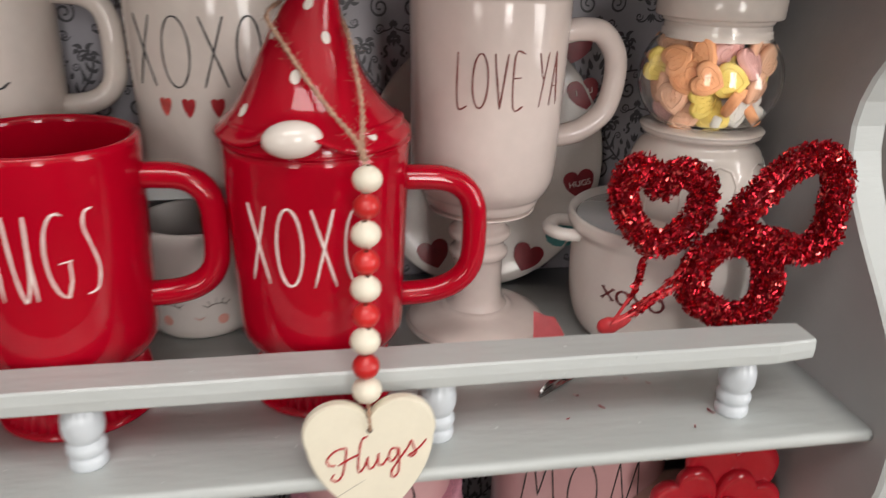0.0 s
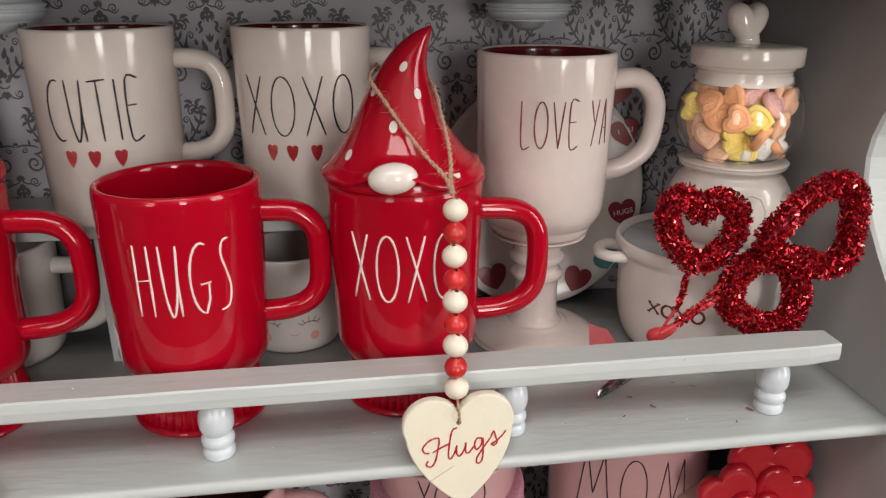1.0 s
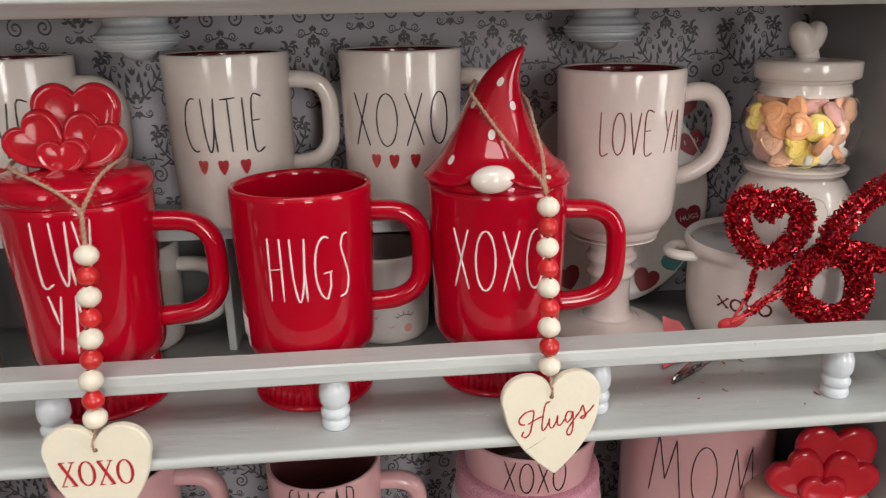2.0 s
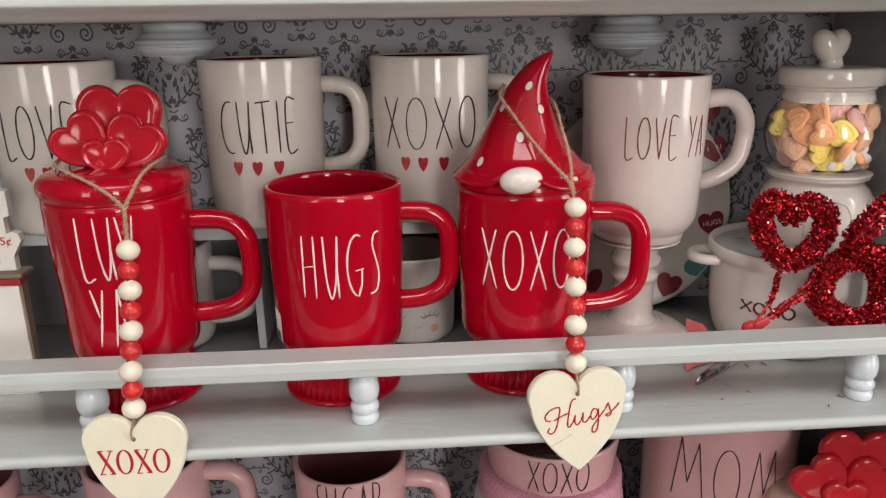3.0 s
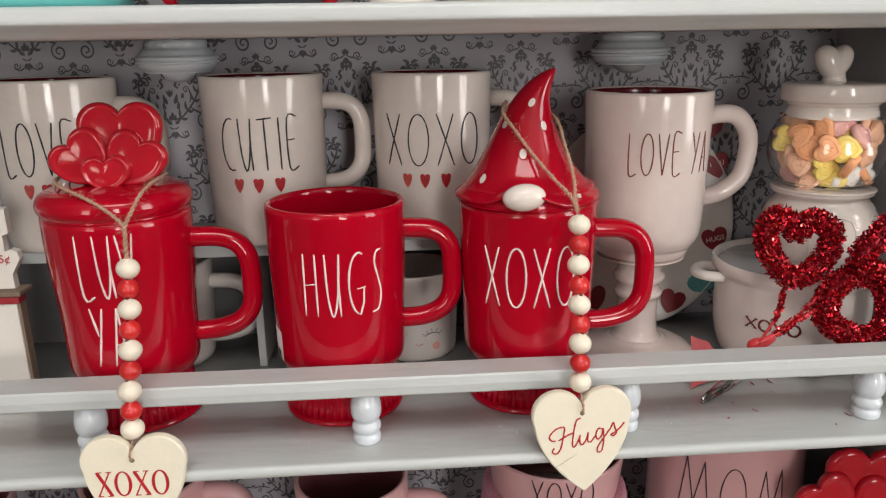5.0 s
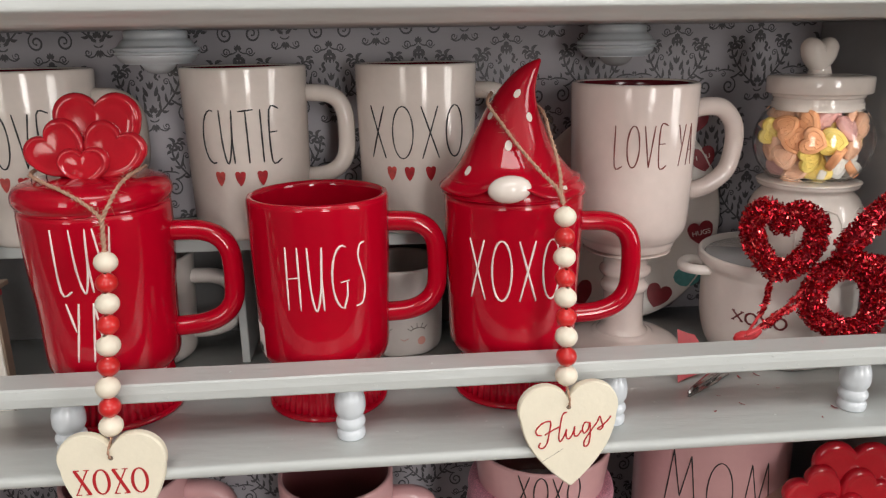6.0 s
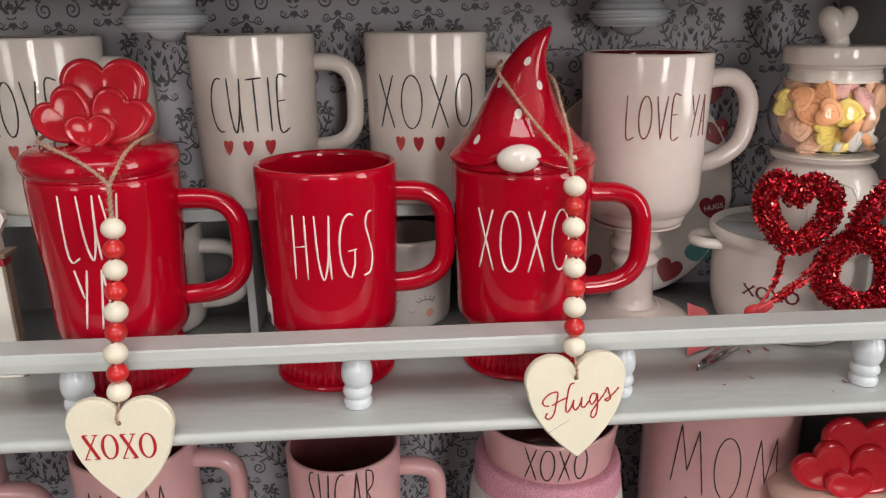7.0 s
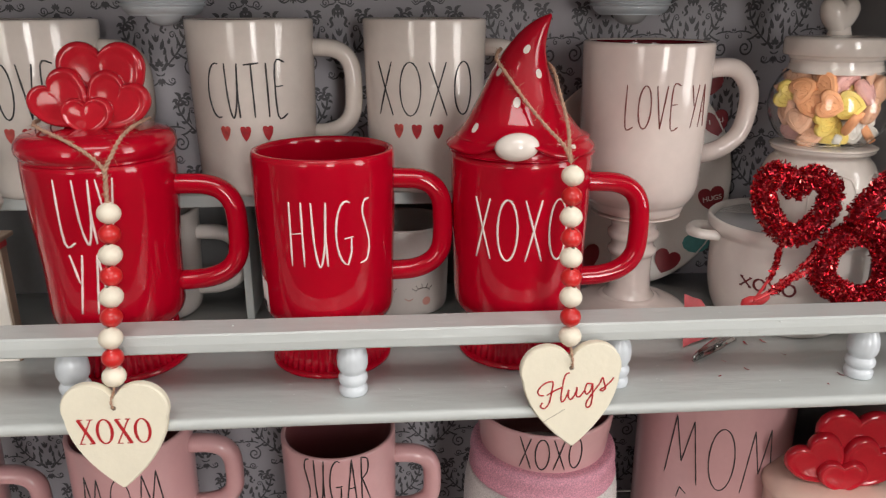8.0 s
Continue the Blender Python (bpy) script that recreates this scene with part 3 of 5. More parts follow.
def rail_bar():
    y0, y1, z0, z1 = -0.0170, 0.0060, 0.0345, 0.0464
    x0, x1 = LEFT + 0.04 + 0.15, 0.279 + 0.15
    n, rings, bm = 40, [], bmesh.new()
    for i in range(n + 1):
        s = i / n
        x = x0 + (x1 - x0) * s
        e = 1 - 0.16 * max(0, 1 - (min(x - x0, x1 - x)) / 0.006) ** 2
        sec = [(y0, z0 + 0.001), (y0 - 0.0004, (z0 + z1) / 2), (y0 + 0.0002, z1 - 0.0010), (y0 + 0.0012, z1), (y1 - 0.002, z1), (y1, z1 - 0.002), (y1, z0 + 0.001), (y1 - 0.001, z0), (y0 + 0.001, z0)]
        zm = (z0 + z1) / 2
        rings.append([bm.verts.new((x, y * e + 0.00025 * noise.noise((x * 20, z * 90, 1)), zm + (z - zm) * (0.5 + 0.5 * e) + 0.0002 * noise.noise((x * 16, y * 50, 7)))) for y, z in sec])
    k = len(rings[0])
    for a, b in zip(rings, rings[1:]):
        for s in range(k):
            bm.faces.new((a[s], a[(s + 1) % k], b[(s + 1) % k], b[s]))
    bm.faces.new(rings[0]), bm.faces.new(rings[-1])
    return bm


part("rail_bar", rail_bar(), PAINT, rail, "square white painted bar with rounded end", smooth=False)
BALUSTER = spline([(0.0, 0.0), (0.0074, 0.0), (0.0086, 0.0022), (0.0084, 0.0050), (0.0073, 0.0068), (0.0087, 0.0088), (0.0088, 0.0116), (0.0075, 0.0138), (0.0074, 0.0146),
                   (0.0090, 0.0178), (0.0094, 0.0220), (0.0089, 0.0268), (0.0074, 0.0308), (0.0058, 0.0338), (0.0055, 0.0346)], 3)
first = None
for x in (-0.559, -0.398, -0.239, -0.0755, 0.086, 0.2445):
    if first is None:
        first = part("baluster", lathe(BALUSTER, 24), PAINT_TURNED, rail)
        b = first
    else:
        b = new("baluster", first.data)
        b.parent = rail
    b.location = (x + 0.1507, -0.0050, 0.0)

rnd = random.Random(77)
bm = bmesh.new()
for _ in range(150):
    x = rnd.uniform(-0.20, 0.42)
    where = rnd.random()
    if where < 0.45:
        c = (x, -0.0171, rnd.uniform(0.0355, 0.0452))
    elif where < 0.6:
        c = (x, rnd.uniform(-0.015, 0.004), 0.0464)
    elif where < 0.8:
        c = (x, -0.0305, rnd.uniform(-0.0045, -0.001))
    else:
        c = (x, rnd.uniform(-0.025, 0.02), 0.0)
    size = rnd.uniform(0.00018, 0.00055)
    bmesh.ops.create_icosphere(bm, subdivisions=1, radius=size, matrix=Matrix.Translation(c) @ Matrix.Diagonal((rnd.uniform(0.8, 2.0), 0.6, 0.8, 1)))
tagged(part("paint_grit", bm, PAINT, rail), "small lumps and drips in the white paint", kind="stuff")

# ---- riser and what stands on it ----
riser = thing("shelf_riser", -0.15, 0.5135, 0.0, "white box riser with open front bays", "riser")
part("top_board", box(-0.255, 0.188, -0.037, 0.0365, 0.0875, 0.0965, 0.001), PAINT, riser, smooth=False)
part("divider", box(-0.0095, -0.0035, -0.036, 0.030, 0.0, 0.0875, 0.0008), PAINT, riser, smooth=False)
part("end_board", box(0.181, 0.188, -0.036, 0.030, 0.0, 0.0875, 0.0008), PAINT, riser, smooth=False)
part("end_board", box(-0.255, -0.248, -0.036, 0.030, 0.0, 0.0875, 0.0008), PAINT, riser, smooth=False)
# added board whose dark grey puts the shade of the bays into colour
part("back_board", box(-0.255, 0.188, 0.0305, 0.0365, 0.0, 0.0875, 0), BAY_SHADE, riser, smooth=False)


def cup_profile(r_top, r_low, h, wall=0.0035, base=0.004, round_low=0.010):
    """Outside from the foot up, over a rounded lip, and down the inside. Returns the points and where the inside begins."""
    out = [(0, 0.0012), (r_low * 0.72, 0.0012), (r_low * 0.80, 0.0), (r_low * 0.88, 0.0006)]
    for i in range(1, 5):
        a = math.pi / 2 * i / 4
        out.append((r_low * 0.90 + (r_low * 0.10) * math.sin(a), round_low * (1 - math.cos(a))))
    out += [(r_low + (r_top - r_low) * s, round_low + (h - 0.002 - round_low) * s) for s in (0.2, 0.4, 0.6, 0.8, 0.93, 1.0)]
    lip = [(r_top - wall / 2 + wall / 2 * math.cos(a), h - 0.002 + 0.0019 * math.sin(a)) for a in (0.5, 1.0, 1.57, 2.1, 2.7)]
    inside = [(r_top - wall, h - 0.003)] + [(r_low - wall + (r_top - r_low) * s, base + round_low + (h - 0.003 - base - round_low) * s) for s in (0.9, 0.5, 0.1)] + [(r_low - wall - 0.006, base + 0.002), (0, base)]
    return out + lip + inside, len(out) + len(lip) - 1


def mug(name, x, y, z, r_top, r_low, h, mats, label, category="mug", group="", turn=0.0, handle=None, wobble=0.012, seed=0, hr=0.0068):
    ob = thing(name, x, y, z, label, category, group, turn)
    prof, inner = cup_profile(r_top, r_low, h)
    part("body", lathe(prof, 72, switch=inner, wobble=wobble, seed=seed), mats, ob)
    if handle:
        low, high, reach = handle
        part("handle", tube(handle_path(min(r_top, r_low + (r_top - r_low) * 0.6), low, high, reach), hr, 12, flat=1.15, up=(0, 1, 0)), mats[0], ob)
    return ob, prof[:inner - 3]


def write(parent, text, prof, angle, height, width, tall, mat, thick, gap=0.14, slant=0.0, squeeze=1.0, name="lettering"):
    part(name, lettering(strokes(text, width, tall, gap, squeeze), round_body(prof, angle, height, 0.0, slant), thick), mat, parent, "hand-lettered word " + text)


for k, (x, word, width, angle, hearts, tilt) in enumerate(((-0.2949, "LOVE", 0.049, 4, (-9, 4, 21), 4), (-0.146, "CUTIE", 0.0550, 2, (-17, -2, 14), 2), (-0.0232, "XOXO", 0.0720, -3, (-20, -6, 10), -4))):
    ob, prof = mug("mug", x, 0.5072, 0.0966, 0.0440, 0.0420, 0.1190, (WHITE, RED_IN), "cream white mug lettered " + word + " above three red hearts",
                   group="lettered white mugs", turn=tilt, handle=(0.031, 0.1065, 0.0785), seed=k * 5 + 1, hr=0.0063)
    write(ob, word, prof, angle - tilt, 0.0736, width, 0.0358, BLACK_LINE, 0.00058, squeeze=1.0)
    # the first heart is a lighter red, with glare on the glaze painted in
    for paint, hcx in zip((HEART_GLARE, HEART_RED, HEART_RED), hearts):
        place = round_body(prof, angle - tilt, 0.0450, 0.00035)
        part("heart", decal([(u + hcx * 0.00093, v) for u, v in heart(0.0073, 0.0103, 20)], place), paint, ob)

# ---- what stands below the riser ----
under, prof_u = mug("mug", -0.2380, 0.505, 0.0, 0.043, 0.040, 0.080, (POT, POT), "plain white mug with ear-shaped handle under the riser", handle=(0.010, 0.069, 0.079), seed=40, hr=0.0058)
face, prof_f = mug("face_cup", -0.0400, 0.503, 0.0, 0.0345, 0.0325, 0.069, (POT, POT), "white cup with sleeping face under the riser", "cup", seed=51)
for side in (-1, 1):
    eye = []
    c = side * 0.0137 - 0.001
    eye.append([(c + 0.0062 * math.cos(radians(a)), 0.0035 * math.sin(radians(a))) for a in range(15, 170, 18)])
    for a in (35, 65, 95, 125, 150):
        eye.append([(c + 0.0062 * math.cos(radians(a)), 0.0035 * math.sin(radians(a))), (c + 0.0095 * math.cos(radians(a)), 0.0070 * math.sin(radians(a)))])
    part("eyelashes", lettering(eye, round_body(prof_f, 0, 0.0205), 0.00028), FACE_GREY, face)
    part("cheek", decal([(c + side * 0.003 + 0.0034 * math.cos(a * 0.5236), 0.0034 * math.sin(a * 0.5236)) for a in range(12)], round_body(prof_f, 0, 0.0130, 0.0003)), FACE_PINK, face)
part("mouth", lettering([[(-0.001, 0.001), (0.002, -0.0006), (0.005, 0.001)]], round_body(prof_f, 0, 0.0150), 0.0003), FACE_PINK, face)


# ---- red footed mugs ----
def red_mug(x, y, r, h, label, turn=0.0, handle=(0.047, 0.126, 0.084), seed=0, taper=0.0022, name="footed_mug"):
    ob = thing(name, x, y, 0.0, label, "mug", "red footed mugs", turn)
    foot = [(0, 0.0004), (0.0370, 0.0), (0.0388, 0.0008), (0.0392, 0.0022), (0.0384, 0.0038)]
    part("foot_ring", lathe(foot + [(0.0360, 0.0046), (0, 0.0046)], 72), RED, ob)
    part("foot", lathe([(0.0360, 0.0040), (0.0376, 0.0046), (0.0362, 0.0120), (0.0345, 0.0220), (0.0338, 0.0300), (0.030, 0.0330)], 288, rib=48, depth=0.0016), RED, ob, "fluted red foot")
    low = r - taper
    out = spline([(0.0, 0.0300), (0.030, 0.0300), (low - 0.0055, 0.0312), (low - 0.0012, 0.0365), (low, 0.0460), (low + 0.0006, 0.075), (r - 0.0005, h - 0.03), (r, h - 0.006), (r - 0.0003, h - 0.0022)], 4)
    lip = [(r - 0.0022 + 0.0020 * math.cos(a), h - 0.0021 + 0.0020 * math.sin(a)) for a in (0.6, 1.1, 1.57, 2.1, 2.7)]
    inner = spline([(r - 0.0045, h - 0.004), (r - 0.0048, h - 0.03), (low - 0.0048, 0.06), (low - 0.008, 0.040), (0.02, 0.0365), (0, 0.036)], 3)
    part("body", lathe(out + lip + inner, 80, wobble=0.012, seed=seed), RED, ob)
    part("handle", tube(handle_path(r - 0.001, *handle, bar=0.0068), 0.0065, 14, flat=1.12, up=(0, 1, 0)), RED, ob, "thick looped red handle")
    return ob, out


luv, prof = red_mug(-0.2270, 0.419, 0.0442, 0.1385, "red footed mug lettered LUV YA, heart lid on", 3, (0.047, 0.125, 0.0855), 3, 0.0035)
write(luv, "LUV", prof, 3, 0.1125, 0.0335, 0.0385, WHITE_LINE, 0.00066, 0.10)
write(luv, "YA", prof, -3, 0.0680, 0.0200, 0.0375, WHITE_LINE, 0.00066, 0.16)
lid = part("lid", lathe(spline([(0.0, 0.1370), (0.040, 0.1375), (0.0438, 0.1392), (0.0459, 0.1430), (0.0457, 0.1470), (0.0437, 0.1505), (0.039, 0.1530), (0.030, 0.1545), (0.0, 0.1555)], 4), 80, wobble=0.008), RED, luv, "round red lid")
flat_heart_cluster(lid, RED_LID, 0.985, 0.1530, -0.003)

hugs, prof = red_mug(-0.0912, 0.417, 0.0443, 0.1408, "red footed mug lettered HUGS, open and empty", 0, (0.052, 0.1275, 0.0815), 8)
write(hugs, "HUGS", prof, 8, 0.0968, 0.0505, 0.0395, WHITE_LINE, 0.00066, 0.15)
tag_place = round_body(prof, -66, 0.0515, 0.0004)
part("price_sticker", decal([(-0.0075, -0.0105), (0.0050, -0.0125), (0.0062, 0.0085), (-0.0055, 0.0110)], tag_place), LABEL, hugs, "white price sticker")
part("sticker_print", decal([(-0.0030, -0.0085), (0.0025, -0.0095), (0.003, -0.0045), (-0.0025, -0.0035)], round_body(prof, -66, 0.0515, 0.0007)), BLACK_LINE, hugs)

gnome, prof = red_mug(0.0338, 0.420, 0.0447, 0.1375, "red footed mug lettered XOXO with gnome hat lid", 0, (0.0435, 0.1225, 0.0875), 14)
write(gnome, "XOXO", prof, -8, 0.0957, 0.0600, 0.0385, WHITE_LINE, 0.00066, 0.13)


HAT = np.array(spline([(0.0, 0.1382, 0.0, 0.0425), (0.03, 0.1384, -0.0004, 0.0452), (0.06, 0.1402, -0.0004, 0.0470), (0.09, 0.1426, -0.0004, 0.0455), (0.13, 0.1456, -0.0006, 0.0424), (0.20, 0.1506, -0.0012, 0.0380), (0.27, 0.1568, -0.0020, 0.0330),
                       (0.38, 0.1680, -0.0030, 0.0262), (0.53, 0.1822, -0.0026, 0.0197), (0.62, 0.1900, -0.0020, 0.0162), (0.74, 0.2000, 0.0004, 0.0120), (0.86, 0.2096, 0.0050, 0.0083), (0.94, 0.2158, 0.0098, 0.0050), (0.98, 0.2186, 0.0130, 0.0024), (1.0, 0.2196, 0.0142, 0.0006)], 6))


def hat(a, s):
    """The pointed lid: s from brim (0) to tip (1). Its brim lifts in front over the nose and its tip bends to one side."""
    z, cx, r = (float(np.interp(s, HAT[:, 0], HAT[:, i])) for i in (1, 2, 3))
    front = math.exp(-((math.atan2(math.sin(a + 0.22), math.cos(a + 0.22))) / 0.38) ** 2)
    lift = 0.0130 * front * math.exp(-(s / 0.14) ** 2)
    r += 0.0045 * front * math.exp(-((s - 0.10) / 0.08) ** 2) + 0.0010 * math.sin(3 * a + 1) * math.exp(-(s / 0.2) ** 2)
    return (cx + r * math.sin(a), -r * math.cos(a) * 0.98 - 0.004 * s, z + lift - 0.0012 * math.cos(2 * a) * math.exp(-(s / 0.15) ** 2))


bm = bmesh.new()
steps = [0, 0.015, 0.03, 0.045, 0.06, 0.075, 0.09, 0.11, 0.13, 0.155, 0.18] + [0.18 + 0.82 * i / 40 for i in range(1, 41)]
rings = [[bm.verts.new(hat(2 * math.pi * k / 72, s)) for k in range(72)] for s in steps]
for p, q in zip(rings, rings[1:]):
    for k in range(72):
        bm.faces.new((p[k], p[(k + 1) % 72], q[(k + 1) % 72], q[k]))
bm.faces.new(rings[0]), bm.faces.new(rings[-1])
hat_lid = part("hat_lid", bm, RED, gnome, "pointed red hat lid with white dots")
part("lid_rim", lathe(spline([(0.0, 0.1377), (0.0425, 0.1377), (0.0440, 0.1388), (0.0438, 0.1410), (0.0420, 0.1450), (0.0385, 0.1490), (0.0, 0.1500)], 3), 72), RED, hat_lid)
bm = bmesh.new()
bmesh.ops.create_uvsphere(bm, u_segments=28, v_segments=18, radius=1.0, matrix=Matrix.Translation((-0.0102, -0.0440, 0.1468)) @ Matrix.Rotation(radians(-4), 4, "Y") @ Matrix.Diagonal((0.0130, 0.0080, 0.0082, 1)))
part("nose", bm, WHITE, hat_lid, "round white nose")


def hat_place(a0, s0):
    def place(u, v):
        p = Vector(hat(a0 + u / 0.03, s0 + v / 0.09))
        out = Vector((math.sin(a0), -math.cos(a0), 0.3)).normalized()
        return tuple(p + out * 0.0005)
    return place


for a0, s0, size in ((-0.12, 0.735, 0.0021), (-0.95, 0.58, 0.0020), (0.46, 0.57, 0.0021), (-0.20, 0.40, 0.0021), (-1.02, 0.24, 0.0021), (0.62, 0.14, 0.0022), (1.6, 0.5, 0.002), (-2.2, 0.4, 0.002), (2.6, 0.3, 0.002)):
    k = max(0.25, 1 / (1 + 6 * max(0, s0 - 0.6)))
    rr = float(np.interp(s0, [0, 0.1, 0.3, 0.6, 0.8, 1], [0.046, 0.046, 0.033, 0.02, 0.013, 0.004]))
    part("dot", decal([(size * 1.0 * math.cos(t * 0.4488) * 0.036 / rr, size * 1.35 * math.sin(t * 0.4488)) for t in range(14)], hat_place(a0, s0)), WHITE, hat_lid)


# ---- bead garlands with heart tags ----
def twine(path, radius, bm=None, strands=2, seed=0, fuzz=14):
    """Two-ply jute with a few loose fibres."""
    rnd = random.Random(seed)
    p = [Vector(tuple(map(float, q))) for q in spline(path, 8)]
    bm = bm or bmesh.new()
    for s in range(strands):
        pts, length = [], 0.0
        for i, q in enumerate(p):
            if i:
                length += (q - p[i - 1]).length
            d = (p[min(i + 1, len(p) - 1)] - p[max(i - 1, 0)]).normalized()
            u = d.cross(Vector((0.2, 1, 0.1))).normalized()
            w = d.cross(u)
            a = length / 0.0032 * 2 * math.pi * 0.5 + s * math.pi * 2 / strands
            pts.append(q + (math.cos(a) * u + math.sin(a) * w) * radius * 0.62)
        tube(pts, radius * 0.62, 6, bm)
    for _ in range(fuzz):
        q = rnd.choice(p)
        d = Vector((rnd.gauss(0, 1), rnd.gauss(0, 0.6), rnd.gauss(0, 1))).normalized()
        e = Vector((rnd.gauss(0, 1), rnd.gauss(0, 0.6), rnd.gauss(0, 1))).normalized()
        L = rnd.uniform(0.002, 0.006)
        tube([q, q + d * L * 0.5, q + d * L * 0.8 + e * L * 0.4], 0.00006, 3, bm)
    return bm


def garland(x, y, z, beads, loop, tail, tag_mid, tag_turn, label, seed):
    """Beads strung from a loop of twine down to a wooden heart."""
    ob = thing("bead_garland", x, y, z, label, "garland", "bead garlands")
    shift = Vector((-x, -y, -z))
    for side in loop:
        part("twine", twine([Vector(q) + shift for q in side], 0.00112, seed=seed, fuzz=170), TWINE, ob, "loop of jute twine")
    n = len(beads)
    shapes = {}
    for i, b in enumerate(beads):
        white = i % 2 == 0
        if white not in shapes:
            r, h = (0.0066, 0.0060) if white else (0.0060, 0.0056)
            prof = [(0.0011, -h), (0.0022, -h * 0.99)] + [(r * math.cos(radians(a)), h * math.sin(radians(a))) for a in range(-68, 69, 17)] + [(0.0022, h * 0.99), (0.0011, h)]
            o = part("bead", lathe(prof, 28), BEAD_WHITE if white else BEAD_RED, ob, "cream bead" if white else "red bead")
            shapes[white] = o
        else:
            o = new("bead", shapes[white].data)
            o.parent = ob
            tagged(o, "cream bead" if white else "red bead")
        rnd = random.Random(seed * 50 + i)
        o.matrix_basis = Matrix.Translation(Vector(b) + shift) @ Euler((radians(rnd.uniform(-4, 4) - (8 if 1 < i < 7 else 0)), radians(rnd.uniform(-5, 5)), rnd.uniform(0, 6))).to_matrix().to_4x4()
    part("cord", twine([Vector(q) + shift for q in [loop[0][-1]] + beads + tail], 0.00065, seed=seed + 7, fuzz=26), TWINE, ob, "jute cord through the beads")
    cx, cy, cz = tag_mid
    tag = part("heart_tag", slab([(u, v) for u, v in heart(0.0590, 0.0655, 64)], -0.003, 0.003, 0.0012), TAG, ob, "cream painted wooden heart", smooth=False)
    tag.matrix_basis = Matrix.Translation(Vector((cx, cy, cz)) + shift) @ Euler((radians(-2), radians(tag_turn), 0)).to_matrix().to_4x4()
    bm = bmesh.new()
    bmesh.ops.create_circle(bm, cap_ends=True, segments=16, radius=0.0014, matrix=Matrix.Translation((0.0, -0.00315, 0.0185)) @ Matrix.Rotation(radians(90), 4, "X"))
    part("hole", bm, WOOD, tag)
    return ob, tag


L_BEADS = [(-0.2062, 0.3660, 0.1146), (-0.2058, 0.3618, 0.1038), (-0.2053, 0.3575, 0.0930), (-0.2048, 0.3530, 0.0822), (-0.2046, 0.3485, 0.0717), (-0.2045, 0.3442, 0.0612), (-0.2047, 0.3395, 0.0508), (-0.2048, 0.3385, 0.0394), (-0.2058, 0.3390, 0.0278)]
R_BEADS = [(0.0544, 0.3655, 0.1319), (0.0536, 0.3618, 0.1209), (0.0529, 0.3580, 0.1097), (0.0525, 0.3533, 0.0987), (0.0520, 0.3495, 0.0881), (0.0516, 0.3450, 0.0776), (0.0509, 0.3405, 0.0677), (0.0509, 0.3385, 0.0562), (0.0512, 0.3385, 0.0444)]
L_LOOP = [[(-0.262, 0.425, 0.158), (-0.2560, 0.404, 0.1585), (-0.2440, 0.388, 0.1575), (-0.2300, 0.377, 0.1545), (-0.2160, 0.3715, 0.1475), (-0.2060, 0.3672, 0.1390), (-0.2060, 0.3662, 0.1290), (-0.2062, 0.3662, 0.1205)],
          [(-0.196, 0.425, 0.159), (-0.1965, 0.398, 0.1585), (-0.1985, 0.379, 0.1545), (-0.2020, 0.3705, 0.1460), (-0.2052, 0.3668, 0.1385), (-0.2056, 0.3660, 0.1290), (-0.2060, 0.3660, 0.1205)]]
R_LOOP = [[(0.0200, 0.425, 0.199), (0.0145, 0.404, 0.1945), (0.0216, 0.3955, 0.1832), (0.0307, 0.3865, 0.1702), (0.0410, 0.3765, 0.1576), (0.0500, 0.3690, 0.1480), (0.0530, 0.3662, 0.1400)],
          [(0.0450, 0.425, 0.193), (0.0490, 0.407, 0.1885), (0.0515, 0.3945, 0.1745), (0.0535, 0.3835, 0.1620), (0.0533, 0.3740, 0.1530), (0.0525, 0.3685, 0.1465), (0.0535, 0.3662, 0.1400)]]
gl, tag_l = garland(-0.2055, 0.338, 0.0, L_BEADS, L_LOOP, [(-0.2058, 0.3355, 0.0205), (-0.2058, 0.3295, 0.0175), (-0.2058, 0.3300, 0.0125)], (-0.2057, 0.3335, -0.0065), 0.5,
                    "red and cream bead garland with XOXO heart tag", 3)
gr, tag_r = garland(0.0525, 0.338, 0.0, R_BEADS, R_LOOP, [(0.0517, 0.3360, 0.0370), (0.0517, 0.3312, 0.0330), (0.0520, 0.3320, 0.0275)], (0.0527, 0.3350, 0.0085), -3.0,
                    "red and cream bead garland with Hugs heart tag", 4)


def text_mesh(word, size, mat, parent, x, y, z, name, label, turn=0.0, bold=0.0, shear=0.0, stretch=1.0, tilt=0.0):
    """A word in the built-in font, as a thin mesh that faces -y."""
    cu = bpy.data.curves.new(name, "FONT")
    cu.body, cu.size, cu.align_x, cu.align_y, cu.extrude, cu.offset, cu.shear = word, size, "CENTER", "CENTER", 0.00015, bold, shear
    tmp = bpy.data.objects.new(name, cu)
    scene.collection.objects.link(tmp)
    bpy.context.view_layer.update()
    me = bpy.data.meshes.new_from_object(tmp.evaluated_get(bpy.context.evaluated_depsgraph_get()))
    bpy.data.objects.remove(tmp)
    me.materials.clear()
    me.materials.append(mat)
    ob = new(name, me)
    ob.parent = parent
    ob.matrix_basis = Matrix.Translation((x, y, z)) @ Matrix.Rotation(radians(turn), 4, "Z") @ Matrix.Rotation(radians(tilt), 4, "Y") @ Matrix.Rotation(radians(90), 4, "X") @ Matrix.Diagonal((stretch, 1, 1, 1))
    return tagged(ob, label)


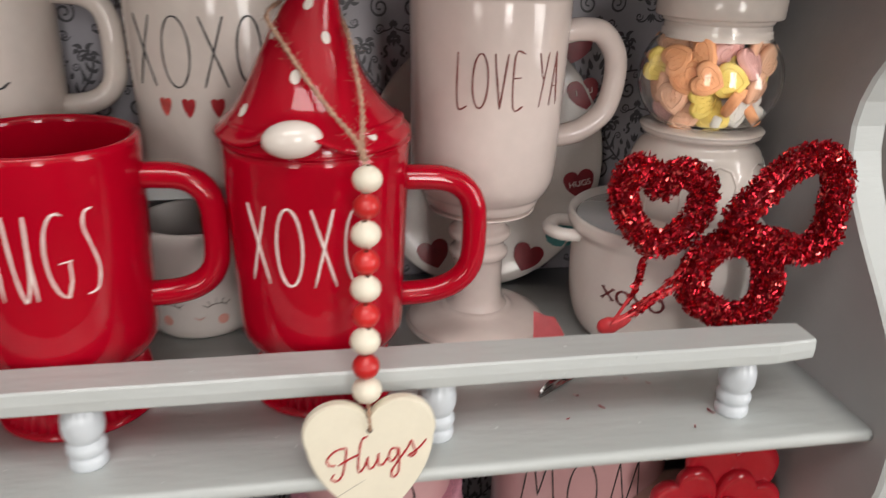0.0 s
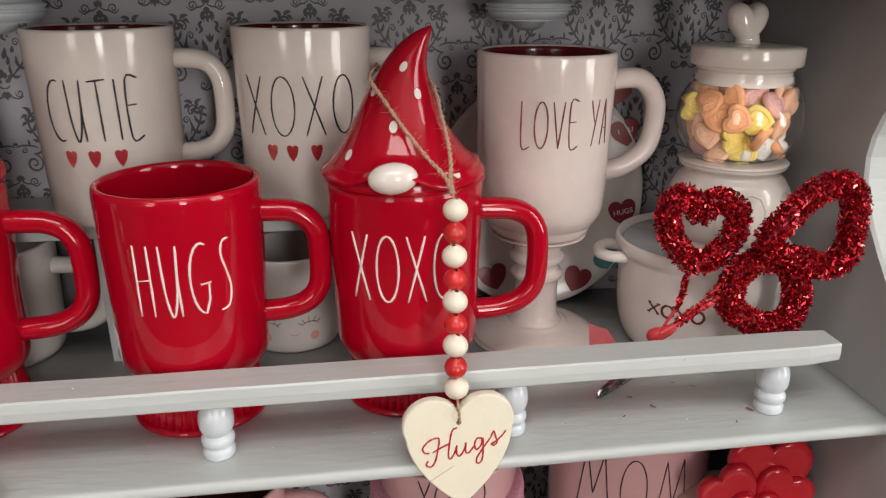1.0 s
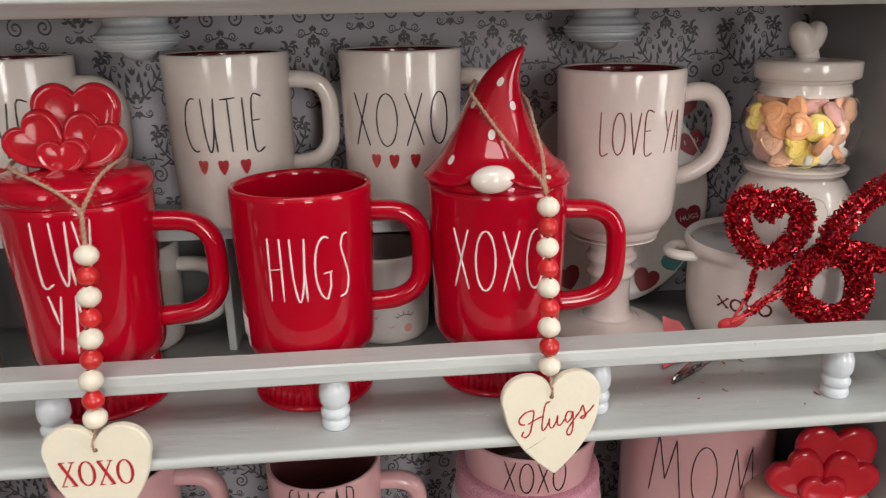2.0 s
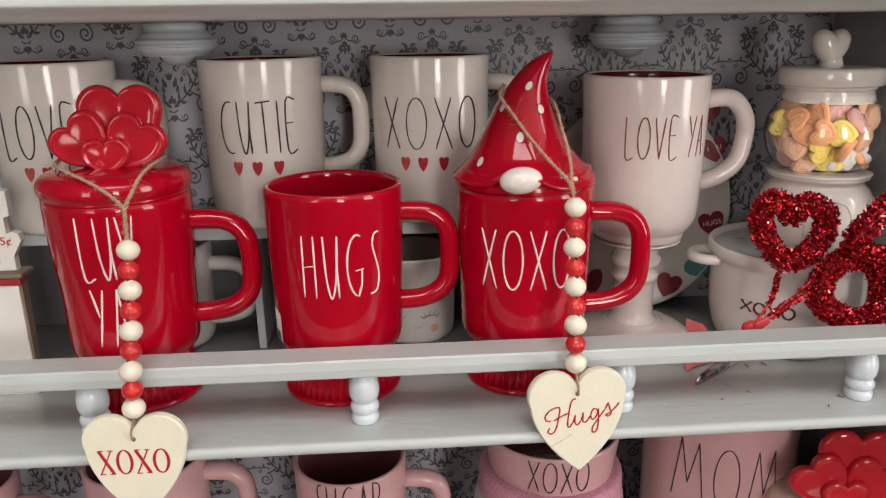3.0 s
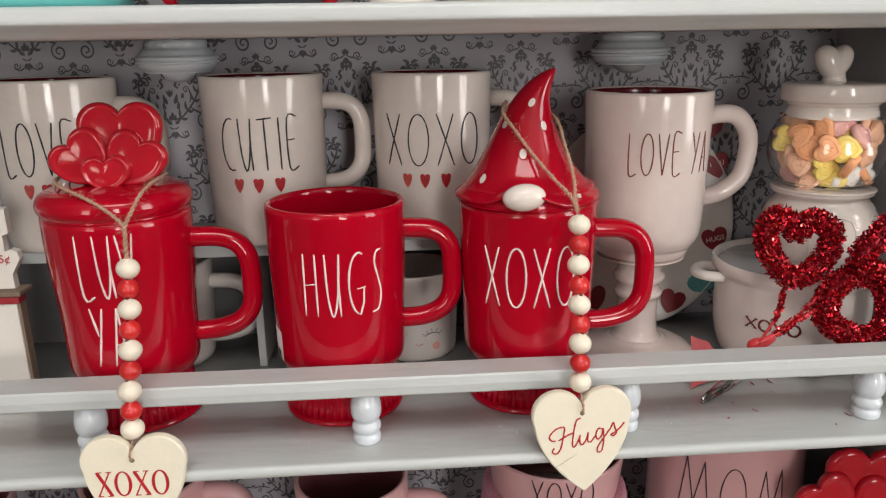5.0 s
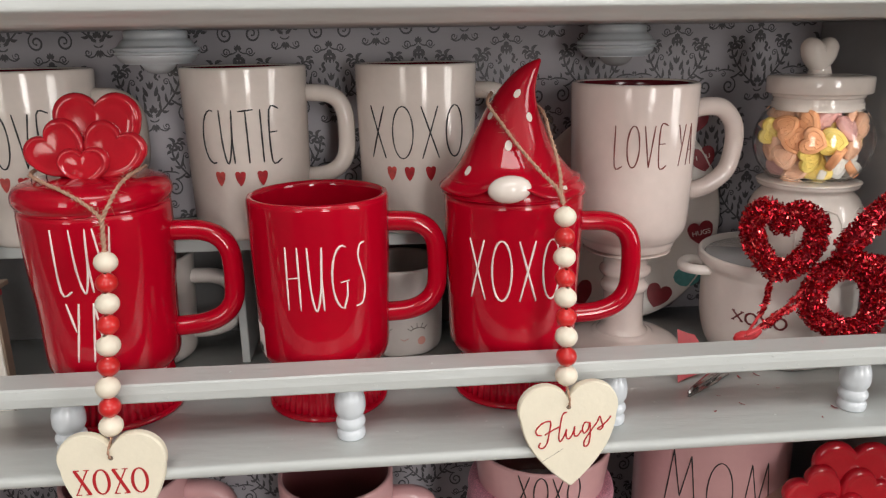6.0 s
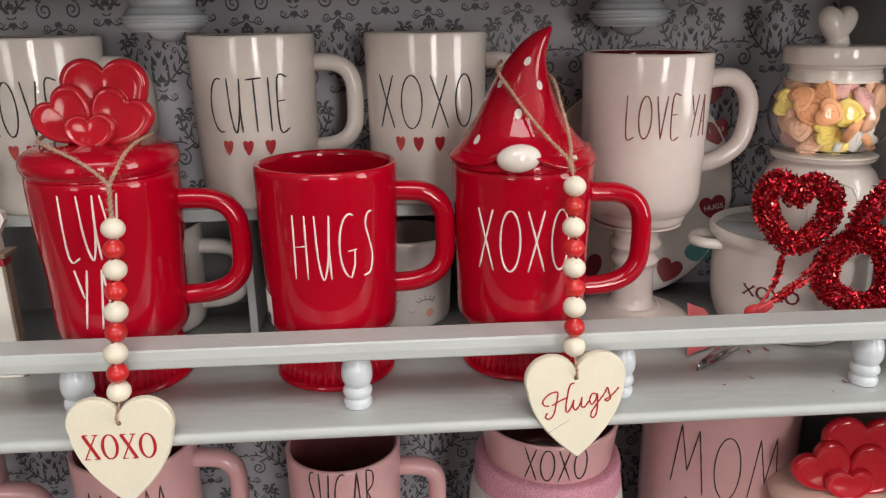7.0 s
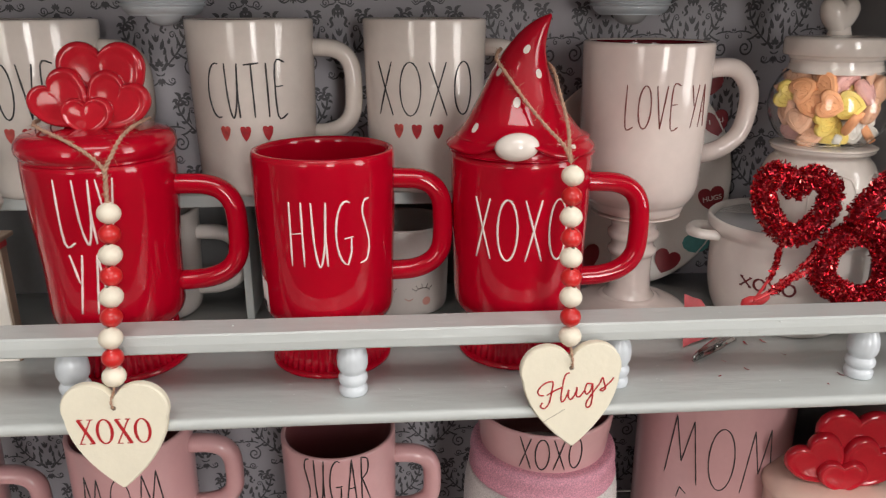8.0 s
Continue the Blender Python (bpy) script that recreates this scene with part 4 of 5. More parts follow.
def serif_xoxo():
    """Slender serif capitals X O X O with thick and thin strokes."""
    bm = bmesh.new()
    w, h = 0.0094, 0.0150

    count = [0]

    def bar(a, b, t):
        count[0] += 1
        d = (Vector(b) - Vector(a)).normalized()
        n = Vector((-d.y, d.x)) * t / 2
        q = [Vector(a) + n, Vector(a) - n, Vector(b) - n, Vector(b) + n]
        lo = [bm.verts.new((v.x, -0.0032 - 0.000004 * count[0], v.y)) for v in q]
        bm.faces.new(lo)
    for i in range(2):
        x = -0.0206 + i * 0.0207
        bar((x + 0.001, h / 2), (x + w - 0.001, -h / 2), 0.0019), bar((x + w - 0.0015, h / 2), (x + 0.001, -h / 2), 0.0008)
        for sx in (0.0005, w - 0.0035):
            for sz in (h / 2, -h / 2):
                bar((x + sx, sz), (x + sx + 0.0032, sz), 0.0006)
        c = x + w + 0.0056
        for k in range(28):
            a, b = 2 * math.pi * k / 28, 2 * math.pi * (k + 1) / 28
            bm.faces.new([bm.verts.new((c + r * math.cos(t), -0.0032, s * math.sin(t))) for r, s, t in ((0.0049, h / 2 + 0.0004, a), (0.0049, h / 2 + 0.0004, b), (0.0031, h / 2 - 0.0004, b), (0.0031, h / 2 - 0.0004, a))])
    return bm


part("lettering", serif_xoxo(), RED_LINE, tag_l, "red serif letters XOXO", smooth=False).location = (-0.0008, 0, 0.0042)
HUGS_SCRIPT = [
    [(-0.0205, -0.0005), (-0.0232, 0.0005), (-0.0238, 0.0032), (-0.0205, 0.0058), (-0.0165, 0.0062), (-0.0150, 0.0050), (-0.0160, 0.0000), (-0.0176, -0.0055), (-0.0202, -0.0078), (-0.0226, -0.0062), (-0.0214, -0.0042)],
    [(-0.0052, 0.0082), (-0.0078, 0.0075), (-0.0095, 0.0020), (-0.0106, -0.0048), (-0.0096, -0.0068), (-0.0074, -0.0045), (-0.0058, -0.0010)],
    [(-0.0188, -0.0008), (-0.0140, 0.0006), (-0.0092, 0.0014)],
    [(-0.0058, -0.0010), (-0.0062, -0.0050), (-0.0045, -0.0068), (-0.0020, -0.0040), (-0.0010, -0.0008), (-0.0014, -0.0055), (0.0005, -0.0065), (0.0030, -0.0040)],
    [(0.0075, -0.0012), (0.0050, -0.0005), (0.0035, -0.0035), (0.0045, -0.0062), (0.0070, -0.0045), (0.0080, -0.0010), (0.0080, -0.0080), (0.0068, -0.0130), (0.0045, -0.0135), (0.0045, -0.0105), (0.0085, -0.0060), (0.0125, -0.0020)],
    [(0.0125, -0.0020), (0.0140, 0.0005), (0.0150, -0.0030), (0.0158, -0.0055), (0.0140, -0.0068), (0.0125, -0.0058), (0.0150, -0.0050), (0.0185, -0.0030), (0.0205, -0.0010)]]
sl = math.tan(radians(12))
part("lettering", lettering([[(u * 1.0, v * 1.15 + sl * u) for u, v in spline(s, 5)] for s in HUGS_SCRIPT], lambda u, v: (u + 0.0042, -0.0031, v + 0.0072), 0.00048), RED_LINE, tag_r, "red script word Hugs")
part("pencil_line", lettering([[(-0.019, -0.016), (-0.004, -0.0075)]], lambda u, v: (u, -0.0031, v), 0.00010), FACE_GREY, tag_r)


# ---- pedestal mug ----
ped = thing("pedestal_mug", 0.1315, 0.480, 0.0, "tall blush white pedestal mug lettered LOVE YA", "mug")
ped.scale = (0.948, 0.948, 0.988)
bowl = spline([(0.0, 0.0770), (0.020, 0.0775), (0.0330, 0.0815), (0.0360, 0.0850), (0.0372, 0.0885), (0.0400, 0.0915), (0.0440, 0.0990), (0.0452, 0.112), (0.0462, 0.150), (0.0472, 0.190), (0.0473, 0.2010)], 4)
lip = [(0.0452 + 0.0021 * math.cos(a), 0.2012 + 0.0021 * math.sin(a)) for a in (0.6, 1.1, 1.57, 2.1, 2.7)]
part("bowl", lathe(bowl + lip + spline([(0.0430, 0.199), (0.0425, 0.15), (0.0405, 0.105), (0.030, 0.090), (0.0, 0.088)], 3), 80, switch=len(bowl) + 4, wobble=0.010, seed=21), (BLUSH, RED_IN), ped)
part("stem", lathe(spline([(0.0, 0.0120), (0.0200, 0.0120), (0.0172, 0.0180), (0.0160, 0.0300), (0.0162, 0.0440), (0.0186, 0.0475), (0.0192, 0.0505), (0.0170, 0.0530), (0.0166, 0.0570), (0.0198, 0.0605), (0.0200, 0.0640), (0.0172, 0.0670),
                           (0.0185, 0.0720), (0.0260, 0.0765), (0.0330, 0.0800), (0.0, 0.0800)], 4), 56), BLUSH, ped, "turned stem with two rings")
part("base", lathe(spline([(0.0, 0.0), (0.0440, 0.0), (0.0458, 0.0020), (0.0450, 0.0045), (0.0380, 0.0080), (0.0260, 0.0110), (0.0205, 0.0135), (0.0, 0.0140)], 4), 72), BLUSH, ped, "wide round foot")
hp = spline([(0.042, 0, 0.1815), (0.056, 0, 0.1845), (0.070, 0, 0.1825), (0.0798, 0, 0.170), (0.0805, 0, 0.153), (0.0760, 0, 0.137), (0.0640, 0, 0.1270), (0.053, 0, 0.1230), (0.041, 0, 0.1215)], 6)
part("handle", tube(hp, 0.0068, 14, flat=1.15, up=(0, 1, 0)), BLUSH, ped)
write(ped, "LOVE YA", bowl, 5.5, 0.1622, 0.0650, 0.0285, BROWN_LINE, 0.00052, 0.13)

# ---- oval tray with heart prints that leans on the back ----
tray = thing("serving_tray", 0.148, 0.527, 0.0, "oval white tray printed with red candy hearts, leaning upright", "tray")
tray.scale = (1, 1, 0.955)
lean = Matrix.Rotation(radians(-6), 4, "X")
rx, rz = 0.083, 0.093
bm = bmesh.new()
loops = []
for k, y in ((0.0, 0.003), (0.5, 0.003), (0.80, 0.0028), (0.92, 0.0020), (0.985, 0.0010), (1.0, 0.0022), (0.995, 0.0040), (0.92, 0.0060), (0.80, 0.0070), (0.0, 0.0070)):
    loops.append([bm.verts.new((rx * k * math.cos(a) * (1 if k else 0), y, rz + rz * k * math.sin(a))) for a in (2 * math.pi * i / 64 for i in range(64))])
for a, b in zip(loops, loops[1:]):
    for i in range(64):
        bm.faces.new((a[i], a[(i + 1) % 64], b[(i + 1) % 64], b[i]))
bmesh.ops.remove_doubles(bm, verts=bm.verts[:], dist=1e-6)
bmesh.ops.transform(bm, matrix=lean, verts=bm.verts[:])
part("plate", bm, POT, tray)
for u, v, tilt, word in ((0.066, 0.140, 14, 1), (0.067, 0.075, 12, 2), (0.031, 0.0205, -20, 0), (-0.036, 0.026, 15, 0), (0.058, 0.172, -12, 0), (0.01, 0.15, 5, 0)):
    c, s = math.cos(radians(tilt)), math.sin(radians(tilt))
    out = [(u + a * c - b * s, v + a * s + b * c) for a, b in heart(0.0225, 0.0215, 26)]
    part("heart_print", decal(out, lambda p, q: tuple(lean @ Vector((p, 0.0012, q)))), HEART_DEEP, tray)
text_mesh("HUGS", 0.0062, WHITE_LINE, tray, 0.0668, 0.0002 + 0.0756 * math.tan(radians(6)), 0.0756, "lettering", "white word HUGS on a heart", tilt=-12)
text_mesh("I", 0.0055, WHITE_LINE, tray, 0.0605, 0.0002 + 0.14 * math.tan(radians(6)), 0.1400, "lettering", "white letter I on a heart", tilt=-14)
text_mesh("U", 0.0055, WHITE_LINE, tray, 0.0700, 0.0002 + 0.142 * math.tan(radians(6)), 0.1420, "lettering", "white letter U on a heart", tilt=-14)
o = part("leaf_print", decal([(0.056 + 0.012 * math.cos(t * 0.5236), 0.037 + 0.009 * math.sin(t * 0.5236)) for t in range(12)], lambda p, q: tuple(lean @ Vector((p, 0.0012, q)))), LEAF_TEAL, tray, "teal printed blot")

# ---- soup pot, candy jar on its lid ----
pot = thing("soup_pot", 0.2420, 0.459, 0.0, "white two-handled soup pot lettered XOXO with smoky lid", "pot", turn=-13)
pot.scale = (1.04, 1.04, 0.922)
pot_out = spline([(0.0, 0.0), (0.036, 0.0), (0.0425, 0.0018), (0.0475, 0.0100), (0.0515, 0.0280), (0.0525, 0.0500), (0.0518, 0.0680), (0.0525, 0.0720), (0.0552, 0.0760), (0.0560, 0.0800), (0.0555, 0.0830)], 4)
part("body", lathe(pot_out + [(0.0545, 0.0843), (0.0530, 0.0838)] + spline([(0.0522, 0.080), (0.0490, 0.070), (0.0480, 0.03), (0.042, 0.008), (0, 0.006)], 3), 80, wobble=0.008, seed=33), POT, pot)
for side in (1, -1):
    ear = spline([(side * 0.0500, -0.0125, 0.0700), (side * 0.0600, -0.0125, 0.0705), (side * 0.0655, -0.006, 0.0700), (side * 0.0665, 0.0, 0.0695), (side * 0.0655, 0.006, 0.0700), (side * 0.0600, 0.0125, 0.0705), (side * 0.0500, 0.0125, 0.0700)], 5)
    part("handle", tube(ear, 0.0042, 10), POT, pot, "small loop handle")
# squat capitals with short feet, on a line that falls to one side
word, at = [], -0.01798
for ch in "XOXO":
    if ch == "X":
        word += [[(at, 0.003747), (at + 0.00730, -0.003747)], [(at + 0.00712, 0.003747), (at + 0.0003, -0.003747)]]
        word += [[(at + e - 0.00107, q), (at + e + 0.00107, q)] for e in (0.0006, 0.00694) for q in (0.003747, -0.003747)]
    else:
        word.append(arc(at + 0.00392, 0, 0.00374, 0.00445, 90, 450, 22))
    at += 0.00917
part("lettering", lettering(word, round_body(pot_out, -26.5, 0.0432, 0.0, -0.02), 0.00085), DEEP_LINE, pot, "dark red capitals XOXO")
part("lid", lathe([(0.0, 0.0780), (0.0500, 0.0780), (0.0515, 0.0790), (0.0500, 0.0805), (0.0, 0.0805)], 64), material("smoky_clear_lid", (0.33, 0.33, 0.34), 0.12, coat=0.5, vary=0.05), pot, "smoky flat lid")

JX, JY = 0.2592, 0.464
jar = thing("candy_jar", JX, JY, 0.0743, "white ceramic and glass jar with heart knob, full of heart candy", "jar")
jar.scale = (0.972, 0.972, 1.003)
foot = spline([(0.0, 0.0), (0.0380, 0.0), (0.0400, 0.0022), (0.0395, 0.0050), (0.0405, 0.0090), (0.0408, 0.0240), (0.0400, 0.0340), (0.0365, 0.0430), (0.0325, 0.0475), (0.0325, 0.0500), (0.0352, 0.0520), (0.0356, 0.0540), (0.0335, 0.0560), (0.0, 0.0560)], 4)
base = part("base", lathe(foot, 72), WHITE, jar, "white ceramic base with raised panels")
for a in (-52, -8, 36, 80):
    place = round_body(foot, a, 0.024, 0.0)
    part("panel", lettering([[(-0.011, -0.018), (-0.011, 0.006), (-0.007, 0.0135), (0.0, 0.016), (0.007, 0.0135), (0.011, 0.006), (0.011, -0.018)]], place, 0.0009), WHITE, base)
gz0 = 0.0570
globe = [(0.0, gz0), (0.022, gz0), (0.0285, gz0 + 0.0012), (0.0355, gz0 + 0.008), (0.0400, gz0 + 0.0170), (0.0415, gz0 + 0.0265), (0.0400, gz0 + 0.0360), (0.0355, gz0 + 0.0450), (0.0315, gz0 + 0.0500), (0.0310, gz0 + 0.0540)]
globe = spline(globe, 4)
inner = [(max(r - 0.0016, 0), z + (0.0016 if r < 0.03 and z < gz0 + 0.01 else 0)) for r, z in reversed(globe)]
glass = part("globe", lathe(globe + inner, 72), GLASS, jar, "clear round glass")
glass.visible_shadow = False
lidz = 0.1110
jl = part("lid", lathe(spline([(0.0, lidz - 0.006), (0.0270, lidz - 0.006), (0.0300, lidz - 0.0045), (0.0302, lidz + 0.001), (0.0300, lidz + 0.0028), (0.0312, lidz + 0.0040), (0.0316, lidz + 0.0058)], 3) + [(0.0352, lidz + 0.0062), (0.0358, lidz + 0.0070),
          (0.0358, lidz + 0.0165), (0.0350, lidz + 0.0178), (0.0290, lidz + 0.0185), (0.012, lidz + 0.0192), (0.0, lidz + 0.0195)], 72), WHITE, jar, "flat white ceramic lid")
bm = bmesh.new()
out = heart(0.0272, 0.0262, 48)
NH = len(out)
prev = None
loops = []
for k, y in ((0.25, -0.0085), (0.60, -0.0078), (0.85, -0.0055), (0.97, -0.0022), (1.0, 0.0), (0.97, 0.0022), (0.85, 0.0055), (0.60, 0.0078), (0.25, 0.0085)):
    loops.append([bm.verts.new((x * k - 0.0022, y, lidz + 0.0308 + z * k)) for x, z in out])
for a, b in zip(loops, loops[1:]):
    for i in range(NH):
        bm.faces.new((a[i], a[(i + 1) % NH], b[(i + 1) % NH], b[i]))
bm.faces.new(loops[0]), bm.faces.new(loops[-1])
lathe([(0.0, lidz + 0.018), (0.0085, lidz + 0.0185), (0.0072, lidz + 0.023), (0.006, lidz + 0.030), (0, lidz + 0.030)], 24, bm)
bmesh.ops.translate(bm, vec=(-0.001, 0, 0), verts=bm.verts[:])
part("heart_knob", bm, WHITE, jl, "glossy white heart knob")

# heart candies, packed in layers inside the globe
rnd = random.Random(23)
candy_mesh = {}
spots = []
tries = 0
while len(spots) < 60 and tries < 30000:
    tries += 1
    z = rnd.uniform(gz0 + 0.007, gz0 + 0.0440)
    rmax = float(np.interp(z, [gz0 + 0.004, gz0 + 0.010, gz0 + 0.0175, gz0 + 0.0265, gz0 + 0.036, gz0 + 0.045], [0.024, 0.0325, 0.0365, 0.0380, 0.0365, 0.031])) - 0.0050
    r = rmax * rnd.uniform(0.45, 1.0) ** 0.25
    a = rnd.uniform(0, 2 * math.pi)
    q = Vector((r * math.sin(a), -r * math.cos(a), z))
    if all((q - p).length > 0.0118 for p, _ in spots):
        spots.append((q, a))
for i in range(26):
    a, z = i * 2.4, gz0 + 0.009 + 0.034 * i / 25
    spots.append((Vector((0.017 * math.sin(a), -0.017 * math.cos(a), z)), a))
for i, (q, a) in enumerate(spots):
    key = ("orange", "pink", "yellow", "peach", "orange", "pink", "peach", "orange", "yellow", "peach", "white")[(i * 4 + i // 11) % 11]
    if key not in candy_mesh:
        bmc = slab([(x * 0.86 + 0.0013 * math.cos(math.atan2(z, x)), z * 0.88 + 0.0012 * math.sin(math.atan2(z, x))) for x, z in heart(0.0190, 0.0176, 30)], -0.0026, 0.0026, 0.0011)
        tube([(x * 0.70, -0.0026, z * 0.70) for x, z in heart(0.0188, 0.0172, 24)], 0.00040, 4, bmc, closed=True)
        for row in (0.0024, -0.0012):
            for bar in range(3):
                tube([(-0.0036 + bar * 0.0026, -0.0026, row - 0.0011), (-0.0030 + bar * 0.0026, -0.0026, row + 0.0011)], 0.00030, 4, bmc)
        o = part("candy", bmc, CANDY[key], jar, key + " heart candy")
        candy_mesh[key] = o.data
    else:
        o = new("candy", candy_mesh[key])
        o.parent = jar
        tagged(o, key + " heart candy")
    o.matrix_basis = Matrix.Translation(q) @ Euler((radians(rnd.gauss(8, 24)), radians(rnd.gauss(0, 70)), a + radians(rnd.gauss(0, 22)))).to_matrix().to_4x4()

# ---- tinsel hearts on a clip ----
picks = thing("tinsel_heart_clip", 0.19, 0.395, 0.0, "three red tinsel hearts on wire stems tied to a hair clip", "decoration")
PO = Vector((-0.19, -0.395, 0.0))


def tinsel(path, radius, count, seed, closed=True):
    """Loose foil flakes all round a bent wire."""
    rd = random.Random(seed)
    p = [Vector(tuple(map(float, q))) for q in path]
    n = len(p)
    bm = bmesh.new()
    for _ in range(count):
        i = rd.randrange(n if closed else n - 1)
        a, b = p[i], p[(i + 1) % n]
        q = a.lerp(b, rd.random())
        d = (b - a).normalized()
        u = Vector((rd.gauss(0, 1), rd.gauss(0, 1), rd.gauss(0, 1)))
        u = (u - d * u.dot(d)).normalized()
        q = q + u * radius * rd.uniform(0.62, 1.10)
        e = Vector((rd.gauss(0, 1), rd.gauss(0, 1), rd.gauss(0, 1))).normalized()
        f = e.cross(Vector((rd.gauss(0, 1), rd.gauss(0, 1), rd.gauss(0, 1)))).normalized()
        L, W = rd.uniform(0.0007, 0.0017), rd.uniform(0.0003, 0.0007)
        face_ = bm.faces.new([bm.verts.new(q + e * L * s + f * W * t) for s, t in ((-1, -1), (1, -1), (1, 1), (-1, 1))])
        face_.material_index = rd.choice((0, 0, 0, 0, 2, 1))
    return bm


def tinsel_heart(points, r, seed, count):
    path = [Vector(tuple(map(float, q))) + PO + Vector((-0.0025, 0.0, -0.0030)) for q in spline(points, 5, closed=True)]
    core = part("heart", tube(path, r * 0.72, 10, closed=True), GLITTER_DARK, picks, "red tinsel heart")
    tagged(part("tinsel", tinsel(path, r, count, seed), (GLITTER, GLITTER_HOT, GLITTER_DARK), core, smooth=False), "glittering red foil flakes", kind="stuff")


tinsel_heart([(0.2086, 0.3980, 0.1164), (0.2006, 0.3980, 0.1259), (0.1918, 0.3980, 0.1263), (0.1879, 0.3980, 0.1162), (0.1936, 0.3980, 0.1004), (0.2071, 0.3980, 0.0862), (0.2223, 0.3980, 0.0901), (0.2316, 0.3980, 0.1038), (0.2318, 0.3980, 0.1168), (0.2220, 0.3980, 0.1241), (0.2139, 0.3980, 0.1230)], 0.0072, 1, 7500)
tinsel_heart([(0.2442, 0.3840, 0.1021), (0.2571, 0.3840, 0.1186), (0.2711, 0.3840, 0.1315), (0.2865, 0.3840, 0.1349), (0.2959, 0.3840, 0.1265), (0.2976, 0.3840, 0.1065), (0.2960, 0.3840, 0.0907), (0.2842, 0.3840, 0.0842), (0.2687, 0.3840, 0.0897), (0.2537, 0.3840, 0.0929)], 0.0076, 2, 9000)
tinsel_heart([(0.2284, 0.3880, 0.0632), (0.2314, 0.3880, 0.0804), (0.2423, 0.3880, 0.0887), (0.2566, 0.3880, 0.0897), (0.2681, 0.3880, 0.0791), (0.2727, 0.3880, 0.0635), (0.2689, 0.3880, 0.0488), (0.2544, 0.3880, 0.0452), (0.2378, 0.3880, 0.0527)], 0.0078, 3, 8200)
for k, stem in enumerate(([(0.2049, 0.3960, 0.0845), (0.2004, 0.3960, 0.0721), (0.1996, 0.3960, 0.0611), (0.1945, 0.3960, 0.0503), (0.1888, 0.3960, 0.0401)], [(0.2416, 0.3880, 0.0940), (0.2239, 0.3880, 0.0772), (0.2078, 0.3880, 0.0601), (0.1928, 0.3880, 0.0482), (0.1850, 0.3880, 0.0432)], [(0.2329, 0.3860, 0.0684), (0.2189, 0.3860, 0.0645), (0.2021, 0.3860, 0.0539), (0.1902, 0.3860, 0.0466), (0.1827, 0.3860, 0.0427)])):
    path = [Vector(tuple(map(float, q))) + PO for q in spline(stem, 5)]
    s = part("stem", tube(path, 0.0010, 6), RIBBON, picks, "red wrapped wire stem")
    tagged(part("tinsel", tinsel(path[:len(path) * 3 // 4], 0.0016, 280, 20 + k, closed=False), (GLITTER, GLITTER_HOT, GLITTER_DARK), s, smooth=False), "red foil flakes on the stem", kind="stuff")
bm = bmesh.new()
knot = [Vector(q) + PO for q in ((0.1790, 0.3935, 0.0360), (0.1830, 0.3920, 0.0385), (0.1880, 0.3905, 0.0410), (0.1945, 0.3895, 0.0450))]
tube(spline(knot, 4), [0.0018, 0.003, 0.0042, 0.0046, 0.0046, 0.0048, 0.0045, 0.0040, 0.0035, 0.0035, 0.003, 0.0024, 0.0016][:13], 10, bm)
part("ribbon_knot", bm, RIBBON, picks, "red ribbon knot")
wire = [Vector(q) + PO for q in ((0.1860, 0.3915, 0.0385), (0.1800, 0.3970, 0.0230), (0.1860, 0.4090, 0.0110), (0.1890, 0.4130, 0.0070))]
part("stem", tube(spline(wire, 5), 0.0011, 6), RIBBON, picks, "red wire down to the clip")
bm = bmesh.new()
rows = []
for s in range(9):
    t = s / 8
    a = Vector((0.1475 + 0.004 * t, 0.405 + 0.016 * t, 0.0015 + 0.033 * t)) + PO
    b = Vector((0.1760 - 0.012 * t, 0.4185 + 0.002 * t, 0.0050 + 0.0245 * t + 0.002 * math.sin(3 * t))) + PO
    rows.append([bm.verts.new(a.lerp(b, k / 4) + Vector((0, 0.001 * math.sin(k * 1.5 + s), 0))) for k in range(5)])
for p, q in zip(rows, rows[1:]):
    for k in range(4):
        bm.faces.new((p[k], p[k + 1], q[k + 1], q[k]))
part("ribbon", bm, PINK_RIBBON, picks, "sheer pink-red ribbon tail")
clip_dir = Vector((0.0430, 0.0330, 0)).normalized()
turn = math.degrees(math.atan2(clip_dir.y, clip_dir.x))
jaw_m = Matrix.Translation(Vector((0.1470, 0.3860, 0.0)) + PO) @ Matrix.Rotation(radians(turn), 4, "Z")
clip = None
for lift, name in ((0.0012, "lower_jaw"), (0.0055, "upper_jaw")):
    bm = bmesh.new()
    ring0 = []
    for s in range(13):
        t = s / 12
        w = 0.0009 + 0.0019 * min(1, t * 1.6) - (0.0007 if t > 0.7 else 0)
        z = lift + (0.0035 * t if lift > 0.003 else 0) - (0.0020 if lift > 0.003 and t < 0.05 else 0)
        ring0.append([bm.verts.new((0.052 * t, q * w, z + 0.0013 * (1 - abs(q)))) for q in (-1, -0.5, 0, 0.5, 1)] + [bm.verts.new((0.052 * t, q * w, z - 0.0006)) for q in (1, -1)])
    for p, q in zip(ring0, ring0[1:]):
        for k in range(7):
            bm.faces.new((p[k], p[(k + 1) % 7], q[(k + 1) % 7], q[k]))
    bm.faces.new(ring0[0]), bm.faces.new(ring0[-1])
    if name == "upper_jaw":
        for k in range(5):
            box(0.002 + k * 0.002, 0.003 + k * 0.002, -0.0015, 0.0015, 0.0016, 0.0046, 0.0002, bm, 1)
    bmesh.ops.transform(bm, matrix=jaw_m, verts=bm.verts[:])
    part(name, bm, STEEL, picks, "nickel clip jaw", smooth=False)
bm = bmesh.new()
